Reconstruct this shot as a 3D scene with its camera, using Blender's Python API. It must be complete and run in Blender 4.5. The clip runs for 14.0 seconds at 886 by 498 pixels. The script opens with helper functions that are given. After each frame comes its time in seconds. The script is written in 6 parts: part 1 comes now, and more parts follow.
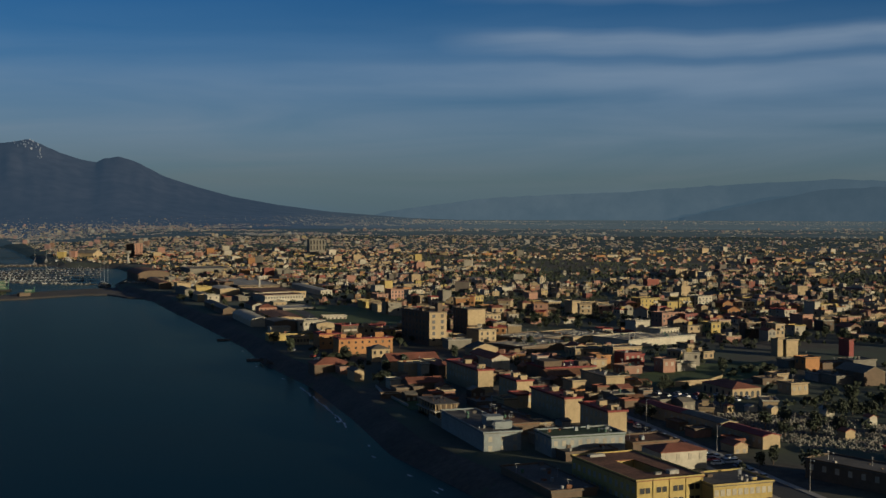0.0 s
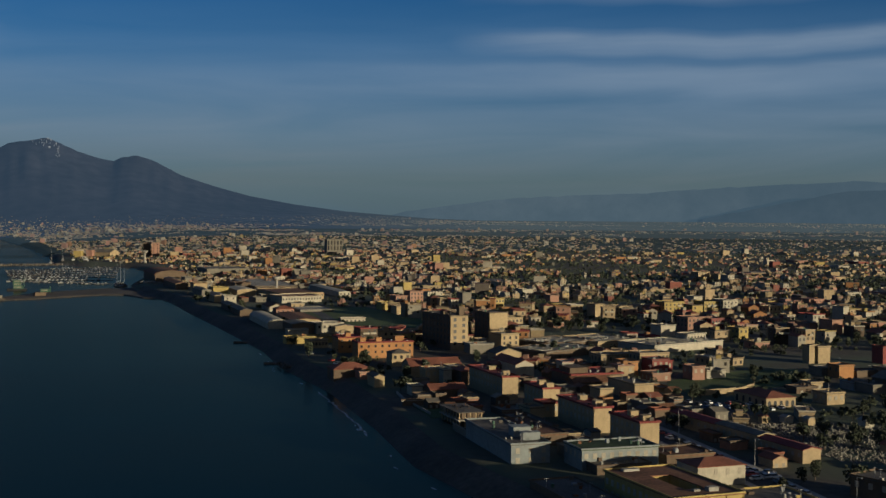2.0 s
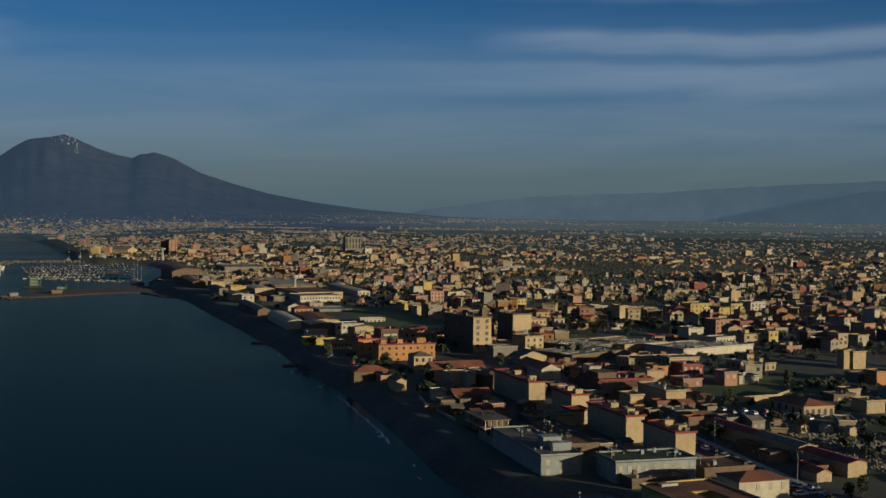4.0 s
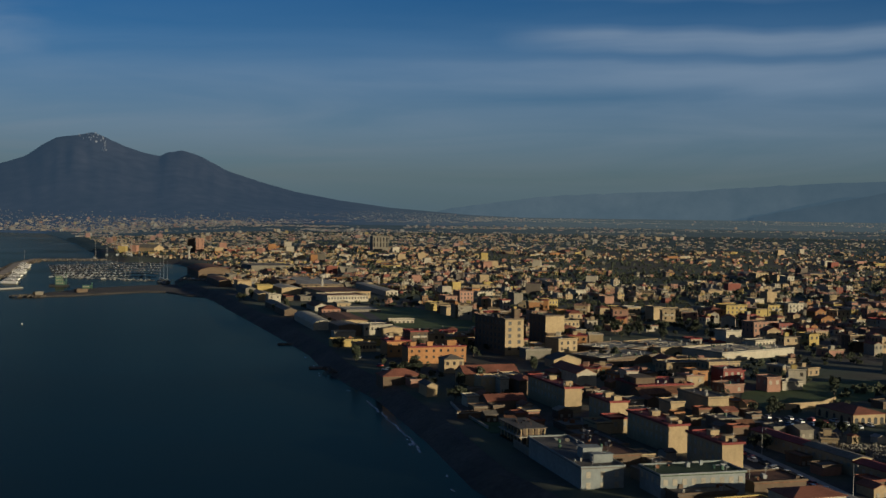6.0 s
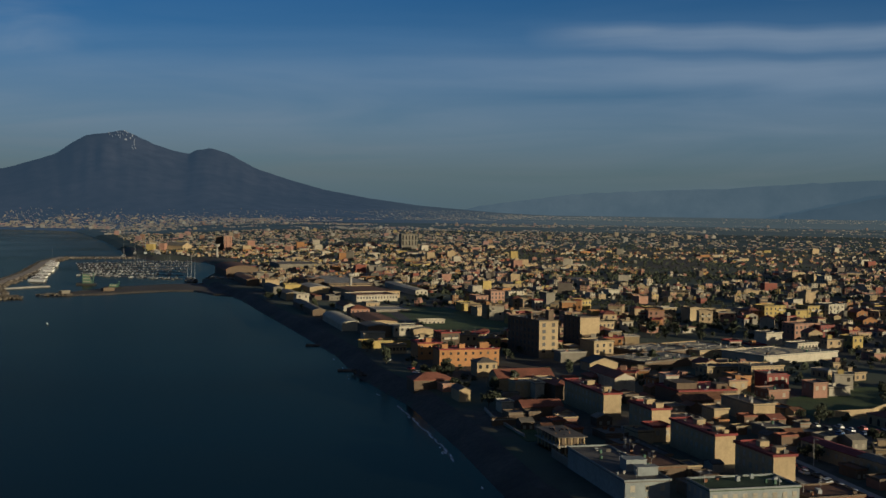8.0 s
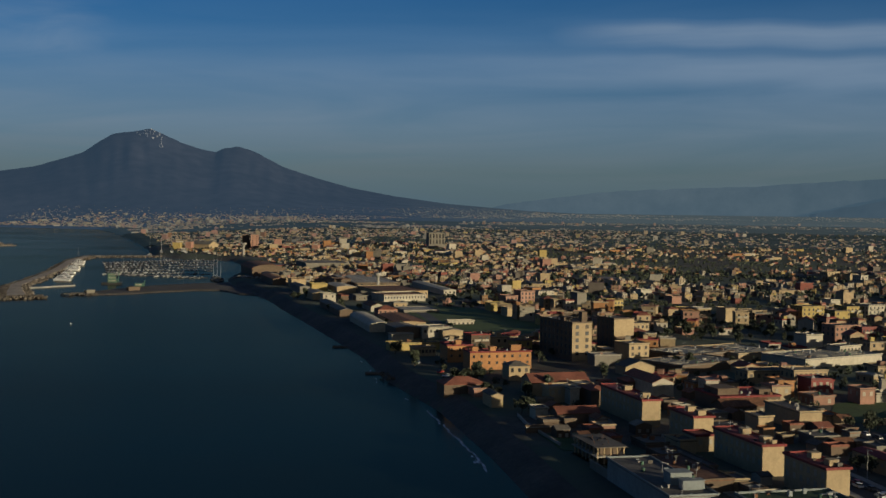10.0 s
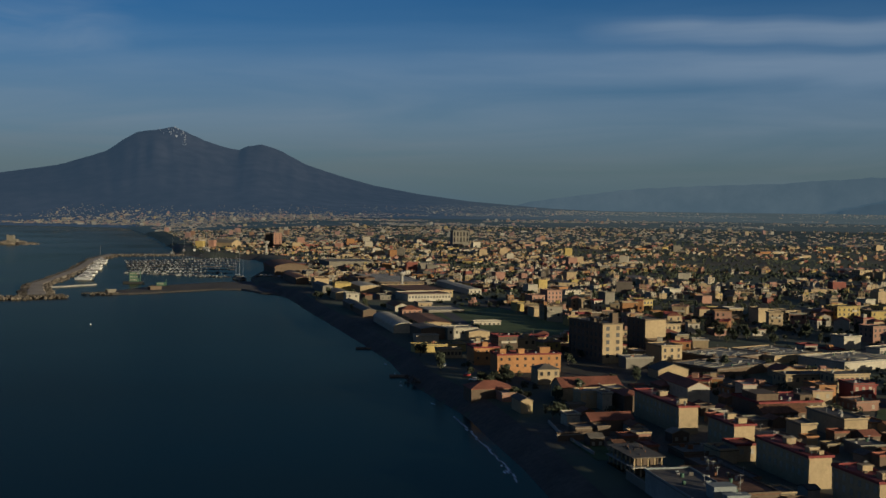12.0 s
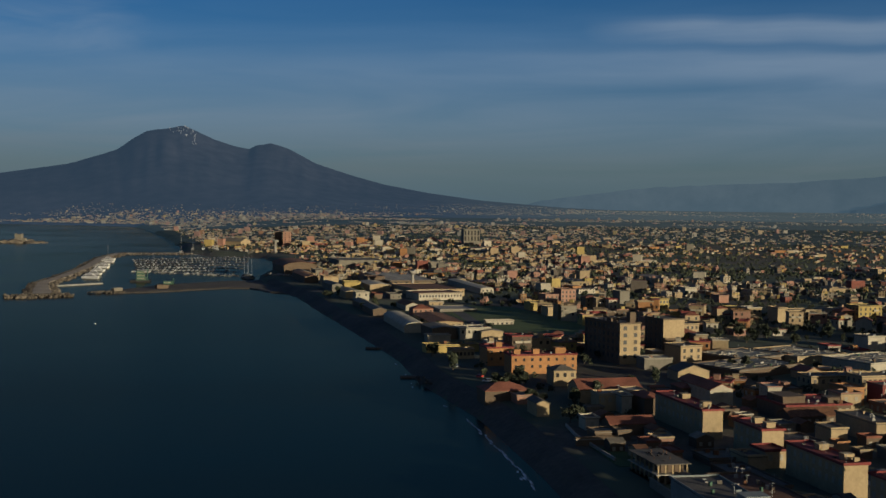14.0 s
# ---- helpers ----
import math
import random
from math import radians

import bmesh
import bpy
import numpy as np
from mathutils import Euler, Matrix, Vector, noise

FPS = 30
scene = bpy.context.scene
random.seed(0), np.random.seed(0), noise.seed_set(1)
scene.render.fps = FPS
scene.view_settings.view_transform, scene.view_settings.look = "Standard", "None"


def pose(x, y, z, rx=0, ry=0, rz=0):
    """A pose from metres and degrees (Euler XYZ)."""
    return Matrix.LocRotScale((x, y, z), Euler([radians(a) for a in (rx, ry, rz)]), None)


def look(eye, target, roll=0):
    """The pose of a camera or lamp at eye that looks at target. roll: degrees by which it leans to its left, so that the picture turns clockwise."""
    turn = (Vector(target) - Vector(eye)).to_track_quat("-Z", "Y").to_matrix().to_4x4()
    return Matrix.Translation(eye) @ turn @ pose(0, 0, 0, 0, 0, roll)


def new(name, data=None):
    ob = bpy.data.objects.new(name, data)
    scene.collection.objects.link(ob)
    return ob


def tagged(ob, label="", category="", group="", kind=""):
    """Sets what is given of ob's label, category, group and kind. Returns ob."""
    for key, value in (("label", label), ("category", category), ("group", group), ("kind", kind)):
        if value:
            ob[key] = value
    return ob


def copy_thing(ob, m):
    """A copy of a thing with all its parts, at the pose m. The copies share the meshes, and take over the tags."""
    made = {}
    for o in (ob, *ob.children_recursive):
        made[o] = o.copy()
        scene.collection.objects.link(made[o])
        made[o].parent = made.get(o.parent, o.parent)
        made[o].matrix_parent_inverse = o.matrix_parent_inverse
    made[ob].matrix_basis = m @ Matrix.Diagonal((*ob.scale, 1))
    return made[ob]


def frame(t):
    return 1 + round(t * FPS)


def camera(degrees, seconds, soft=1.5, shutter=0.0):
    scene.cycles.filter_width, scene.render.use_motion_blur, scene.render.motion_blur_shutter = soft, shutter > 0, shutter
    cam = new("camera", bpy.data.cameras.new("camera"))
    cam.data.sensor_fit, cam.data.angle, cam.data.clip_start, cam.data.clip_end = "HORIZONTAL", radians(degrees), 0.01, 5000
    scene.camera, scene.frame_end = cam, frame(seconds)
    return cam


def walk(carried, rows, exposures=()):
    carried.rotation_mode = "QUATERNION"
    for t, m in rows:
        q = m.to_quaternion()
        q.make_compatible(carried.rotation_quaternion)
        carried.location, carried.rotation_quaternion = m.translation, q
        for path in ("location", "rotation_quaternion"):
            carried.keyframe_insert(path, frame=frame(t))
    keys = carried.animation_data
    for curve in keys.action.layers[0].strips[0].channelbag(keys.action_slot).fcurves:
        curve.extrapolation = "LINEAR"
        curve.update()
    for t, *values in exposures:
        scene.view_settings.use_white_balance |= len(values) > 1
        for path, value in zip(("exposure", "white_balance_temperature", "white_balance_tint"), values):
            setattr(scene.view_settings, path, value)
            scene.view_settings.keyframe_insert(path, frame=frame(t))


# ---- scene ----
cam = camera(39.2, 14.0)
PATH = [
    (0, (-0.00, -0.00, 84.40), (-0.000, 99.951, 81.287), 0.12),
    (0.5, (-0.64, 3.84, 84.31), (-0.954, 103.791, 81.202), 0.21),
    (1, (-1.38, 7.81, 84.33), (-2.064, 107.762, 81.226), 0.28),
    (1.5, (-2.29, 12.05, 84.52), (-3.258, 111.994, 81.435), 0.31),
    (2, (-3.16, 16.45, 84.82), (-4.482, 116.391, 81.728), 0.39),
    (2.5, (-4.01, 20.92, 84.97), (-5.634, 120.860, 81.881), 0.46),
    (3, (-4.83, 25.40, 85.00), (-6.747, 125.329, 81.873), 0.52),
    (5.5, (-8.77, 47.60, 85.26), (-13.081, 147.452, 81.880), 0.74),
    (6, (-9.52, 52.27, 85.24), (-14.370, 152.095, 81.842), 0.74),
    (6.5, (-10.28, 56.90, 85.19), (-15.664, 156.692, 81.738), 0.76),
    (7, (-11.02, 61.41, 85.32), (-16.992, 161.173, 81.824), 0.75),
    (7.5, (-11.75, 65.80, 85.40), (-18.276, 165.522, 81.849), 0.77),
    (8, (-12.61, 70.18, 85.50), (-19.705, 169.862, 81.890), 0.76),
    (10.5, (-16.60, 92.07, 85.67), (-26.352, 191.517, 81.829), 0.71),
    (11, (-17.42, 96.37, 85.79), (-27.695, 195.762, 81.891), 0.71),
    (11.5, (-18.17, 100.69, 85.80), (-28.856, 200.036, 81.859), 0.68),
    (12, (-18.98, 105.09, 85.71), (-30.051, 204.399, 81.715), 0.63),
    (12.5, (-19.81, 109.52, 85.50), (-31.158, 208.796, 81.492), 0.60),
    (13, (-20.59, 113.95, 85.07), (-32.165, 213.194, 81.069), 0.59),
    (13.5, (-21.25, 118.38, 84.46), (-32.983, 217.605, 80.463), 0.61),
    (14, (-22.00, 122.85, 83.87), (-33.877, 222.065, 79.829), 0.62),
]
walk(cam, [(t, look(eye, target, roll)) for t, eye, target, roll in PATH], [(0.0, 0.32, 5500.0, 10.0), (14.0, 0.32, 5500.0, 10.0)])

# ---- world and sun ----
SUN_AZ, SUN_EL = radians(125), radians(7.0)      # clockwise from +y, height
world = bpy.data.worlds.new("sky")
scene.world = world
world.use_nodes = True


def wire(tree, kind, **values):
    n = tree.nodes.new(kind)
    for key, v in values.items():
        n.inputs[key.replace("_", " ")].default_value = v
    return n


def ramp(tree, source, stops, mode="LINEAR"):
    r = tree.nodes.new("ShaderNodeValToRGB")
    r.color_ramp.interpolation = mode
    e = r.color_ramp.elements
    while len(e) < len(stops):
        e.new(0.5)
    for k, (p, c) in zip(e, stops):
        k.position, k.color = p, (*c, 1) if len(c) == 3 else c
    tree.links.new(source, r.inputs[0])
    return r.outputs[0]


def calc(tree, op, a, b=None, clamp=False):
    m = tree.nodes.new("ShaderNodeMath")
    m.operation, m.use_clamp = op, clamp
    for i, v in enumerate((a, b)):
        if v is None:
            continue
        if isinstance(v, (int, float)):
            m.inputs[i].default_value = v
        else:
            tree.links.new(v, m.inputs[i])
    return m.outputs[0]


def blend(tree, fac, a, b, how="MIX"):
    m = tree.nodes.new("ShaderNodeMix")
    m.data_type, m.blend_type = "RGBA", how
    for sock, v in ((m.inputs[0], fac), (m.inputs[6], a), (m.inputs[7], b)):
        if isinstance(v, (int, float)):
            sock.default_value = v
        elif isinstance(v, tuple):
            sock.default_value = (*v, 1)
        else:
            tree.links.new(v, sock)
    return m.outputs[2]


def build_sky():
    t = world.node_tree
    t.nodes.clear()
    sky = t.nodes.new("ShaderNodeTexSky")
    sky.sky_type, sky.sun_disc = "NISHITA", False
    sky.sun_elevation, sky.sun_rotation = SUN_EL, SUN_AZ
    sky.air_density, sky.dust_density, sky.ozone_density = 1.0, 0.0, 6.0
    co = t.nodes.new("ShaderNodeTexCoord")
    sep = t.nodes.new("ShaderNodeSeparateXYZ")
    t.links.new(co.outputs["Generated"], sep.inputs[0])
    x, y, z = sep.outputs
    turn = calc(t, "ARCTAN2", x, y)

    def streaks(across, up, scale, lo, hi, seed):
        comb = t.nodes.new("ShaderNodeCombineXYZ")
        t.links.new(calc(t, "MULTIPLY", turn, across), comb.inputs[0])
        t.links.new(calc(t, "MULTIPLY", calc(t, "ADD", z, calc(t, "MULTIPLY", turn, -0.02)), up), comb.inputs[1])
        comb.inputs[2].default_value = seed
        n = wire(t, "ShaderNodeTexNoise", Scale=scale, Detail=5.0, Roughness=0.5, Distortion=0.6)
        t.links.new(comb.outputs[0], n.inputs["Vector"])
        return ramp(t, n.outputs[0], [(lo, (0, 0, 0)), (hi, (1, 1, 1))])

    # a thin veil above the horizon, and long bright cirrus to the right of the view
    veil = ramp(t, z, [(0.0, (0.85,) * 3), (0.05, (0.7,) * 3), (0.1, (0.55,) * 3), (0.14, (0.2,) * 3), (0.17, (0.05,) * 3), (0.5, (0.1,) * 3)])
    soft = streaks(3.0, 24.0, 1.3, 0.3, 0.68, 2.0)
    veil = calc(t, "MULTIPLY", veil, calc(t, "ADD", calc(t, "MULTIPLY", soft, 0.6), 0.6), True)
    mist = ramp(t, z, [(0.0, (0.28, 0.41, 0.46)), (0.025, (0.42, 0.485, 0.455)), (0.06, (0.56, 0.675, 0.73)), (0.13, (0.48, 0.72, 0.97))])
    col = blend(t, veil, sky.outputs[0], blend(t, 1.0, mist, (5.7, 5.7, 5.7), "MULTIPLY"))
    wn = wire(t, "ShaderNodeTexNoise", Scale=1.0, Detail=2.0)
    wc = t.nodes.new("ShaderNodeCombineXYZ")
    t.links.new(calc(t, "MULTIPLY", turn, 7.0), wc.inputs[0])
    t.links.new(wc.outputs[0], wn.inputs["Vector"])
    bent = calc(t, "ADD", z, calc(t, "MULTIPLY", calc(t, "SUBTRACT", wn.outputs[0], 0.5), 0.022))
    low = ramp(t, bent, [(0.088, (0, 0, 0)), (0.1, (0.6,) * 3), (0.112, (0.75,) * 3), (0.118, (0.15,) * 3), (0.13, (0, 0, 0))])
    high = ramp(t, bent, [(0.119, (0, 0, 0)), (0.125, (0.6,) * 3), (0.133, (1, 1, 1)), (0.139, (0.85,) * 3), (0.1415, (0, 0, 0)), (0.16, (0, 0, 0)), (0.168, (0.4,) * 3), (0.178, (0, 0, 0))])
    from_left = ramp(t, calc(t, "ADD", turn, 0.5), [(0.36, (0, 0, 0)), (0.46, (0.5,) * 3), (0.62, (1, 1, 1))])
    from_tip = ramp(t, calc(t, "ADD", turn, 0.5), [(0.49, (0, 0, 0)), (0.56, (0.75,) * 3), (0.64, (1, 1, 1))])
    belts = calc(t, "MAXIMUM", calc(t, "MULTIPLY", low, from_left), calc(t, "MULTIPLY", high, from_tip))
    fine = streaks(4.0, 36.0, 1.1, 0.22, 0.6, 7.0)
    cirrus = calc(t, "MULTIPLY", belts, calc(t, "ADD", calc(t, "MULTIPLY", fine, 0.7), 0.3))
    col = blend(t, calc(t, "MULTIPLY", cirrus, 0.66), col, CIRRUS)
    # a faint patch of cirrus to the left
    patch = ramp(t, calc(t, "ADD", turn, 0.6), [(0.1, (0.6,) * 3), (0.2, (1, 1, 1)), (0.27, (0, 0, 0))])
    band = ramp(t, bent, [(0.1, (0, 0, 0)), (0.118, (1, 1, 1)), (0.135, (0.8,) * 3), (0.165, (0, 0, 0))])
    tuft = streaks(9.0, 40.0, 1.2, 0.35, 0.7, 11.0)
    col = blend(t, calc(t, "MULTIPLY", calc(t, "MULTIPLY", patch, band), calc(t, "MULTIPLY", tuft, 0.4)), col, CIRRUS)
    # the warm glow round the low sun, behind the view
    dot = calc(t, "ADD", calc(t, "MULTIPLY", x, math.sin(SUN_AZ) * math.cos(SUN_EL)), calc(t, "MULTIPLY", y, math.cos(SUN_AZ) * math.cos(SUN_EL)))
    dot = calc(t, "ADD", dot, calc(t, "MULTIPLY", z, math.sin(SUN_EL)), True)
    col = blend(t, calc(t, "POWER", dot, 2.6), col, (4.3, 3.6, 2.4))
    bg = t.nodes.new("ShaderNodeBackground")
    bg.inputs[1].default_value = 0.046
    t.links.new(col, bg.inputs[0])
    out = t.nodes.new("ShaderNodeOutputWorld")
    t.links.new(bg.outputs[0], out.inputs[0])


CIRRUS = (4.6, 5.3, 5.8)
build_sky()
sun = new("sun", bpy.data.lights.new("sun", "SUN"))
sun.data.energy, sun.data.angle, sun.data.color = 4.9, radians(0.6), (1.0, 0.79, 0.47)
sun.matrix_world = look((math.sin(SUN_AZ) * 900, math.cos(SUN_AZ) * 900, math.tan(SUN_EL) * 900), (0, 0, 0))

# ---- materials ----
MATS = {}


def surface(name, colour, rough=0.85, grain=1.5, stain=0.12, amount=0.25, metal=0.0, bump=0.0, vary=0.12, island=False, spec=0.3):
    """A weathered surface: fine grain, broad stains and a small shift from piece to piece."""
    if name in MATS:
        return MATS[name]
    m = bpy.data.materials.new(name)
    m.use_nodes = True
    t = m.node_tree
    b = t.nodes["Principled BSDF"]
    co = t.nodes.new("ShaderNodeTexCoord")
    geo = t.nodes.new("ShaderNodeNewGeometry")
    fine = wire(t, "ShaderNodeTexNoise", Scale=grain, Detail=5.0, Roughness=0.65)
    wide = wire(t, "ShaderNodeTexNoise", Scale=stain, Detail=3.0, Roughness=0.6)
    for n in (fine, wide):
        t.links.new(geo.outputs["Position"], n.inputs["Vector"])
    dark = tuple(c * (1 - amount) for c in colour)
    lite = tuple(min(1, c * (1 + amount * 0.6)) for c in colour)
    c1 = ramp(t, fine.outputs[0], [(0.25, dark), (0.7, lite)])
    c2 = ramp(t, wide.outputs[0], [(0.3, (1 - amount,) * 3), (0.65, (1.0,) * 3)])
    c = blend(t, 1.0, c1, c2, "MULTIPLY")
    if island:
        rnd = geo.outputs["Random Per Island"]
    else:
        oi = t.nodes.new("ShaderNodeObjectInfo")
        rnd = oi.outputs["Random"]
    hsv = t.nodes.new("ShaderNodeHueSaturation")
    t.links.new(calc(t, "ADD", calc(t, "MULTIPLY", rnd, vary * 2), 1 - vary), hsv.inputs["Value"])
    t.links.new(c, hsv.inputs["Color"])
    t.links.new(hsv.outputs[0], b.inputs["Base Color"])
    b.inputs["Roughness"].default_value, b.inputs["Metallic"].default_value = rough, metal
    b.inputs["Specular IOR Level"].default_value = spec
    if bump:
        bp = wire(t, "ShaderNodeBump", Strength=bump, Distance=0.3)
        t.links.new(fine.outputs[0], bp.inputs["Height"])
        t.links.new(bp.outputs[0], b.inputs["Normal"])
    MATS[name] = m
    return m


def palette(name, colours, island=True, rough=0.9):
    """Plaster in the colours of the town, one for each house by chance."""
    if name in MATS:
        return MATS[name]
    m = surface(name, (0.8, 0.8, 0.8), rough, 0.6, 0.08, 0.22, vary=0.1, island=island)
    t = m.node_tree
    hsv = [n for n in t.nodes if n.type == "HUE_SAT"][0]
    b = t.nodes["Principled BSDF"]
    src = [n for n in t.nodes if n.type == ("NEW_GEOMETRY" if island else "OBJECT_INFO")][0]
    rnd = src.outputs["Random Per Island" if island else "Random"]
    wn = t.nodes.new("ShaderNodeTexWhiteNoise")
    wn.noise_dimensions = "1D"
    t.links.new(calc(t, "MULTIPLY", rnd, 917.0), wn.inputs["W"])
    stops = [(i / len(colours), c) for i, c in enumerate(colours)]
    c = ramp(t, wn.outputs[0], stops, "CONSTANT")
    t.links.new(blend(t, 1.0, hsv.outputs[0], c, "MULTIPLY"), b.inputs["Base Color"])
    return m


CREAM, YELLOW, PINK = (0.304, 0.230, 0.129), (0.312, 0.234, 0.078), (0.265, 0.148, 0.101)
WHITE, ORANGE, GREY = (0.335, 0.300, 0.226), (0.296, 0.148, 0.058), (0.156, 0.140, 0.109)
RED, BROWN, BLUE = (0.170, 0.050, 0.042), (0.109, 0.078, 0.051), (0.187, 0.203, 0.195)
WALLS = {n: surface("plaster_" + n, c, 0.92, 0.7, 0.1, 0.2, bump=0.05, vary=0.05) for n, c in dict(
    cream=CREAM, yellow=YELLOW, pink=PINK, white=WHITE, orange=ORANGE, grey=GREY, red=RED, brown=BROWN, blue=BLUE).items()}
TILE = surface("roof_tile", (0.2, 0.075, 0.045), 0.9, 2.0, 0.15, 0.4, bump=0.2)
REDFELT = surface("red_roof_coating", (0.17, 0.035, 0.03), 0.85, 1.0, 0.12, 0.35)
FELT = surface("roof_felt", (0.105, 0.092, 0.075), 0.92, 1.0, 0.1, 0.4)
RUST = surface("rusty_roof", (0.17, 0.08, 0.04), 0.9, 0.8, 0.1, 0.5)
CONCRETE = surface("concrete", (0.28, 0.26, 0.22), 0.92, 1.2, 0.12, 0.3)
GREENROOF = surface("green_roof", (0.04, 0.065, 0.025), 0.95, 1.0, 0.15, 0.45)
SHEET = surface("roof_sheet", (0.17, 0.15, 0.115), 0.9, 0.8, 0.08, 0.35)
GLASS = surface("window_glass", (0.012, 0.013, 0.014), 0.3, 1, 0.2, 0.2, vary=0.3, spec=0.25)
FRAME = surface("window_frame", (0.27, 0.24, 0.18), 0.7)
PALE = surface("pale_roof_sheet", (0.38, 0.34, 0.26), 0.95, 0.8, 0.08, 0.3)
SHUTTER = surface("window_shutter", (0.06, 0.05, 0.038), 0.7, vary=0.4)
ASPHALT = surface("asphalt", (0.06, 0.06, 0.06), 0.95, 1.5, 0.05, 0.3)
STONE = surface("harbour_stone", (0.11, 0.092, 0.07), 0.95, 0.5, 0.1, 0.5, island=True, vary=0.4)
LEAF = surface("foliage", (0.046, 0.054, 0.031), 0.9, 0.8, 0.02, 0.5, island=True, vary=0.4)
BARK = surface("bark", (0.09, 0.065, 0.045), 0.95)
MARBLE = surface("tomb_marble", (0.16, 0.148, 0.12), 0.8, island=True, vary=0.4)
HULL = surface("boat_hull", (0.24, 0.235, 0.22), 0.5, vary=0.8)
YACHT = surface("yacht_paint", (0.72, 0.7, 0.66), 0.4, vary=0.08)
MARKET = surface("market_roof", (0.17, 0.175, 0.16), 0.9, 0.8, 0.1, 0.4)
STEEL = surface("painted_steel", (0.22, 0.22, 0.21), 0.6)
GREENSTEEL = surface("green_steel", (0.05, 0.1, 0.062), 0.6)
# haze painted as emission on the backdrop rings: towards the volcano, and (R) towards the open plain
HAZE1, HAZE1R = (0.0095, 0.0140, 0.0150), (0.0140, 0.0180, 0.0175)
HAZE2, HAZE2R = (0.0190, 0.0280, 0.0310), (0.0300, 0.0370, 0.0350)
HAZE3, HAZE3R = (0.0215, 0.0330, 0.0390), (0.0510, 0.0620, 0.0580)
HAZE4 = (0.0230, 0.0355, 0.0480)
DULL = (0.12, 0.1, 0.08)
LCREAM, LWHITE, LPINK, LYELLOW = (0.36, 0.27, 0.155), (0.39, 0.345, 0.26), (0.32, 0.175, 0.125), (0.36, 0.27, 0.09)
TOWN = palette("far_plaster", [LCREAM, LWHITE, CREAM, LPINK, LWHITE, LCREAM, LYELLOW, DULL, LWHITE, ORANGE, LCREAM, LPINK, GREY, LCREAM, (0.2, 0.07, 0.05)])
NEAR = palette("near_plaster", [LCREAM, WHITE, PINK, LCREAM, LYELLOW, CREAM, ORANGE, LWHITE, BROWN, LCREAM, LPINK], island=False)
FARROOF = palette("far_roof", [(0.2, 0.17, 0.15), (0.24, 0.12, 0.085), (0.15, 0.14, 0.13), (0.24, 0.21, 0.18)])

# ---- mesh helpers ----


def box(bm, x0, y0, z0, x1, y1, z1, mi=0):
    v = [bm.verts.new(c) for c in ((x0, y0, z0), (x1, y0, z0), (x1, y1, z0), (x0, y1, z0), (x0, y0, z1), (x1, y0, z1), (x1, y1, z1), (x0, y1, z1))]
    for q in ((3, 2, 1, 0), (4, 5, 6, 7), (0, 1, 5, 4), (1, 2, 6, 5), (2, 3, 7, 6), (3, 0, 4, 7)):
        f = bm.faces.new([v[i] for i in q])
        f.material_index = mi


def poly(bm, pts, mi=0):
    f = bm.faces.new([bm.verts.new(p) for p in pts])
    f.material_index = mi


def mesh(name, bm, *mats):
    me = bpy.data.meshes.new(name)
    bm.normal_update()
    bm.to_mesh(me)
    bm.free()
    for m in mats:
        me.materials.append(m)
    return me


def part(name, bm, material, parent, label=""):
    mats = material if isinstance(material, (list, tuple)) else [material]
    ob = new(name, bm if isinstance(bm, bpy.types.Mesh) else mesh(name, bm, *mats))
    ob.parent = parent
    if label:
        ob["label"] = label
    return ob


def thing(name, m, label, category, group="", kind=""):
    ob = new(name)
    ob.empty_display_size = 1
    ob.matrix_world = m
    return tagged(ob, label, category, group, kind)


def spot(x, y, z, deg=0):
    return pose(x, y, z, 0, 0, deg)


def stuff(name, verts, faces, mats, label, category, kind="stuff", index=None):
    me = bpy.data.meshes.new(name)
    me.from_pydata(verts, [], faces)
    for m in mats:
        me.materials.append(m)
    if index:
        me.polygons.foreach_set("material_index", index)
    me.update()
    return tagged(new(name, me), label, category, kind=kind)


# ---- the land ----
SHORE = [(60, -300), (40, 200), (8, 362), (-20, 426), (-38, 497), (-66, 593), (-100, 676), (-122, 754), (-158, 850), (-189, 931), (-228, 1031),
         (-264, 1129), (-345, 1300), (-372, 1400), (-400, 1600), (-470, 1785), (-545, 1808), (-606, 1842), (-640, 1950), (-675, 2043), (-820, 2405), (-1010, 2842), (-1180, 3210), (-1250, 3330),
         (-1480, 3400), (-1650, 3430), (-2600, 3300), (-4600, 2900)]


def shore_side(x, y):
    """Metres inland from the shore (negative: out at sea)."""
    best, side = 1e9, 1
    for (ax, ay), (bx, by) in zip(SHORE, SHORE[1:]):
        dx, dy = bx - ax, by - ay
        k = max(0, min(1, ((x - ax) * dx + (y - ay) * dy) / (dx * dx + dy * dy)))
        px, py = x - ax - k * dx, y - ay - k * dy
        d = px * px + py * py
        if d < best:
            best, side = d, dx * py - dy * px
    return math.copysign(math.sqrt(best), -side)


def smooth(a, b, v):
    k = max(0, min(1, (v - a) / (b - a)))
    return k * k * (3 - 2 * k)


def ease(pts, v):
    for (a, p), (b, q) in zip(pts, pts[1:]):
        if v <= b:
            return p + (q - p) * max(0, (v - a) / (b - a))
    return pts[-1][1]


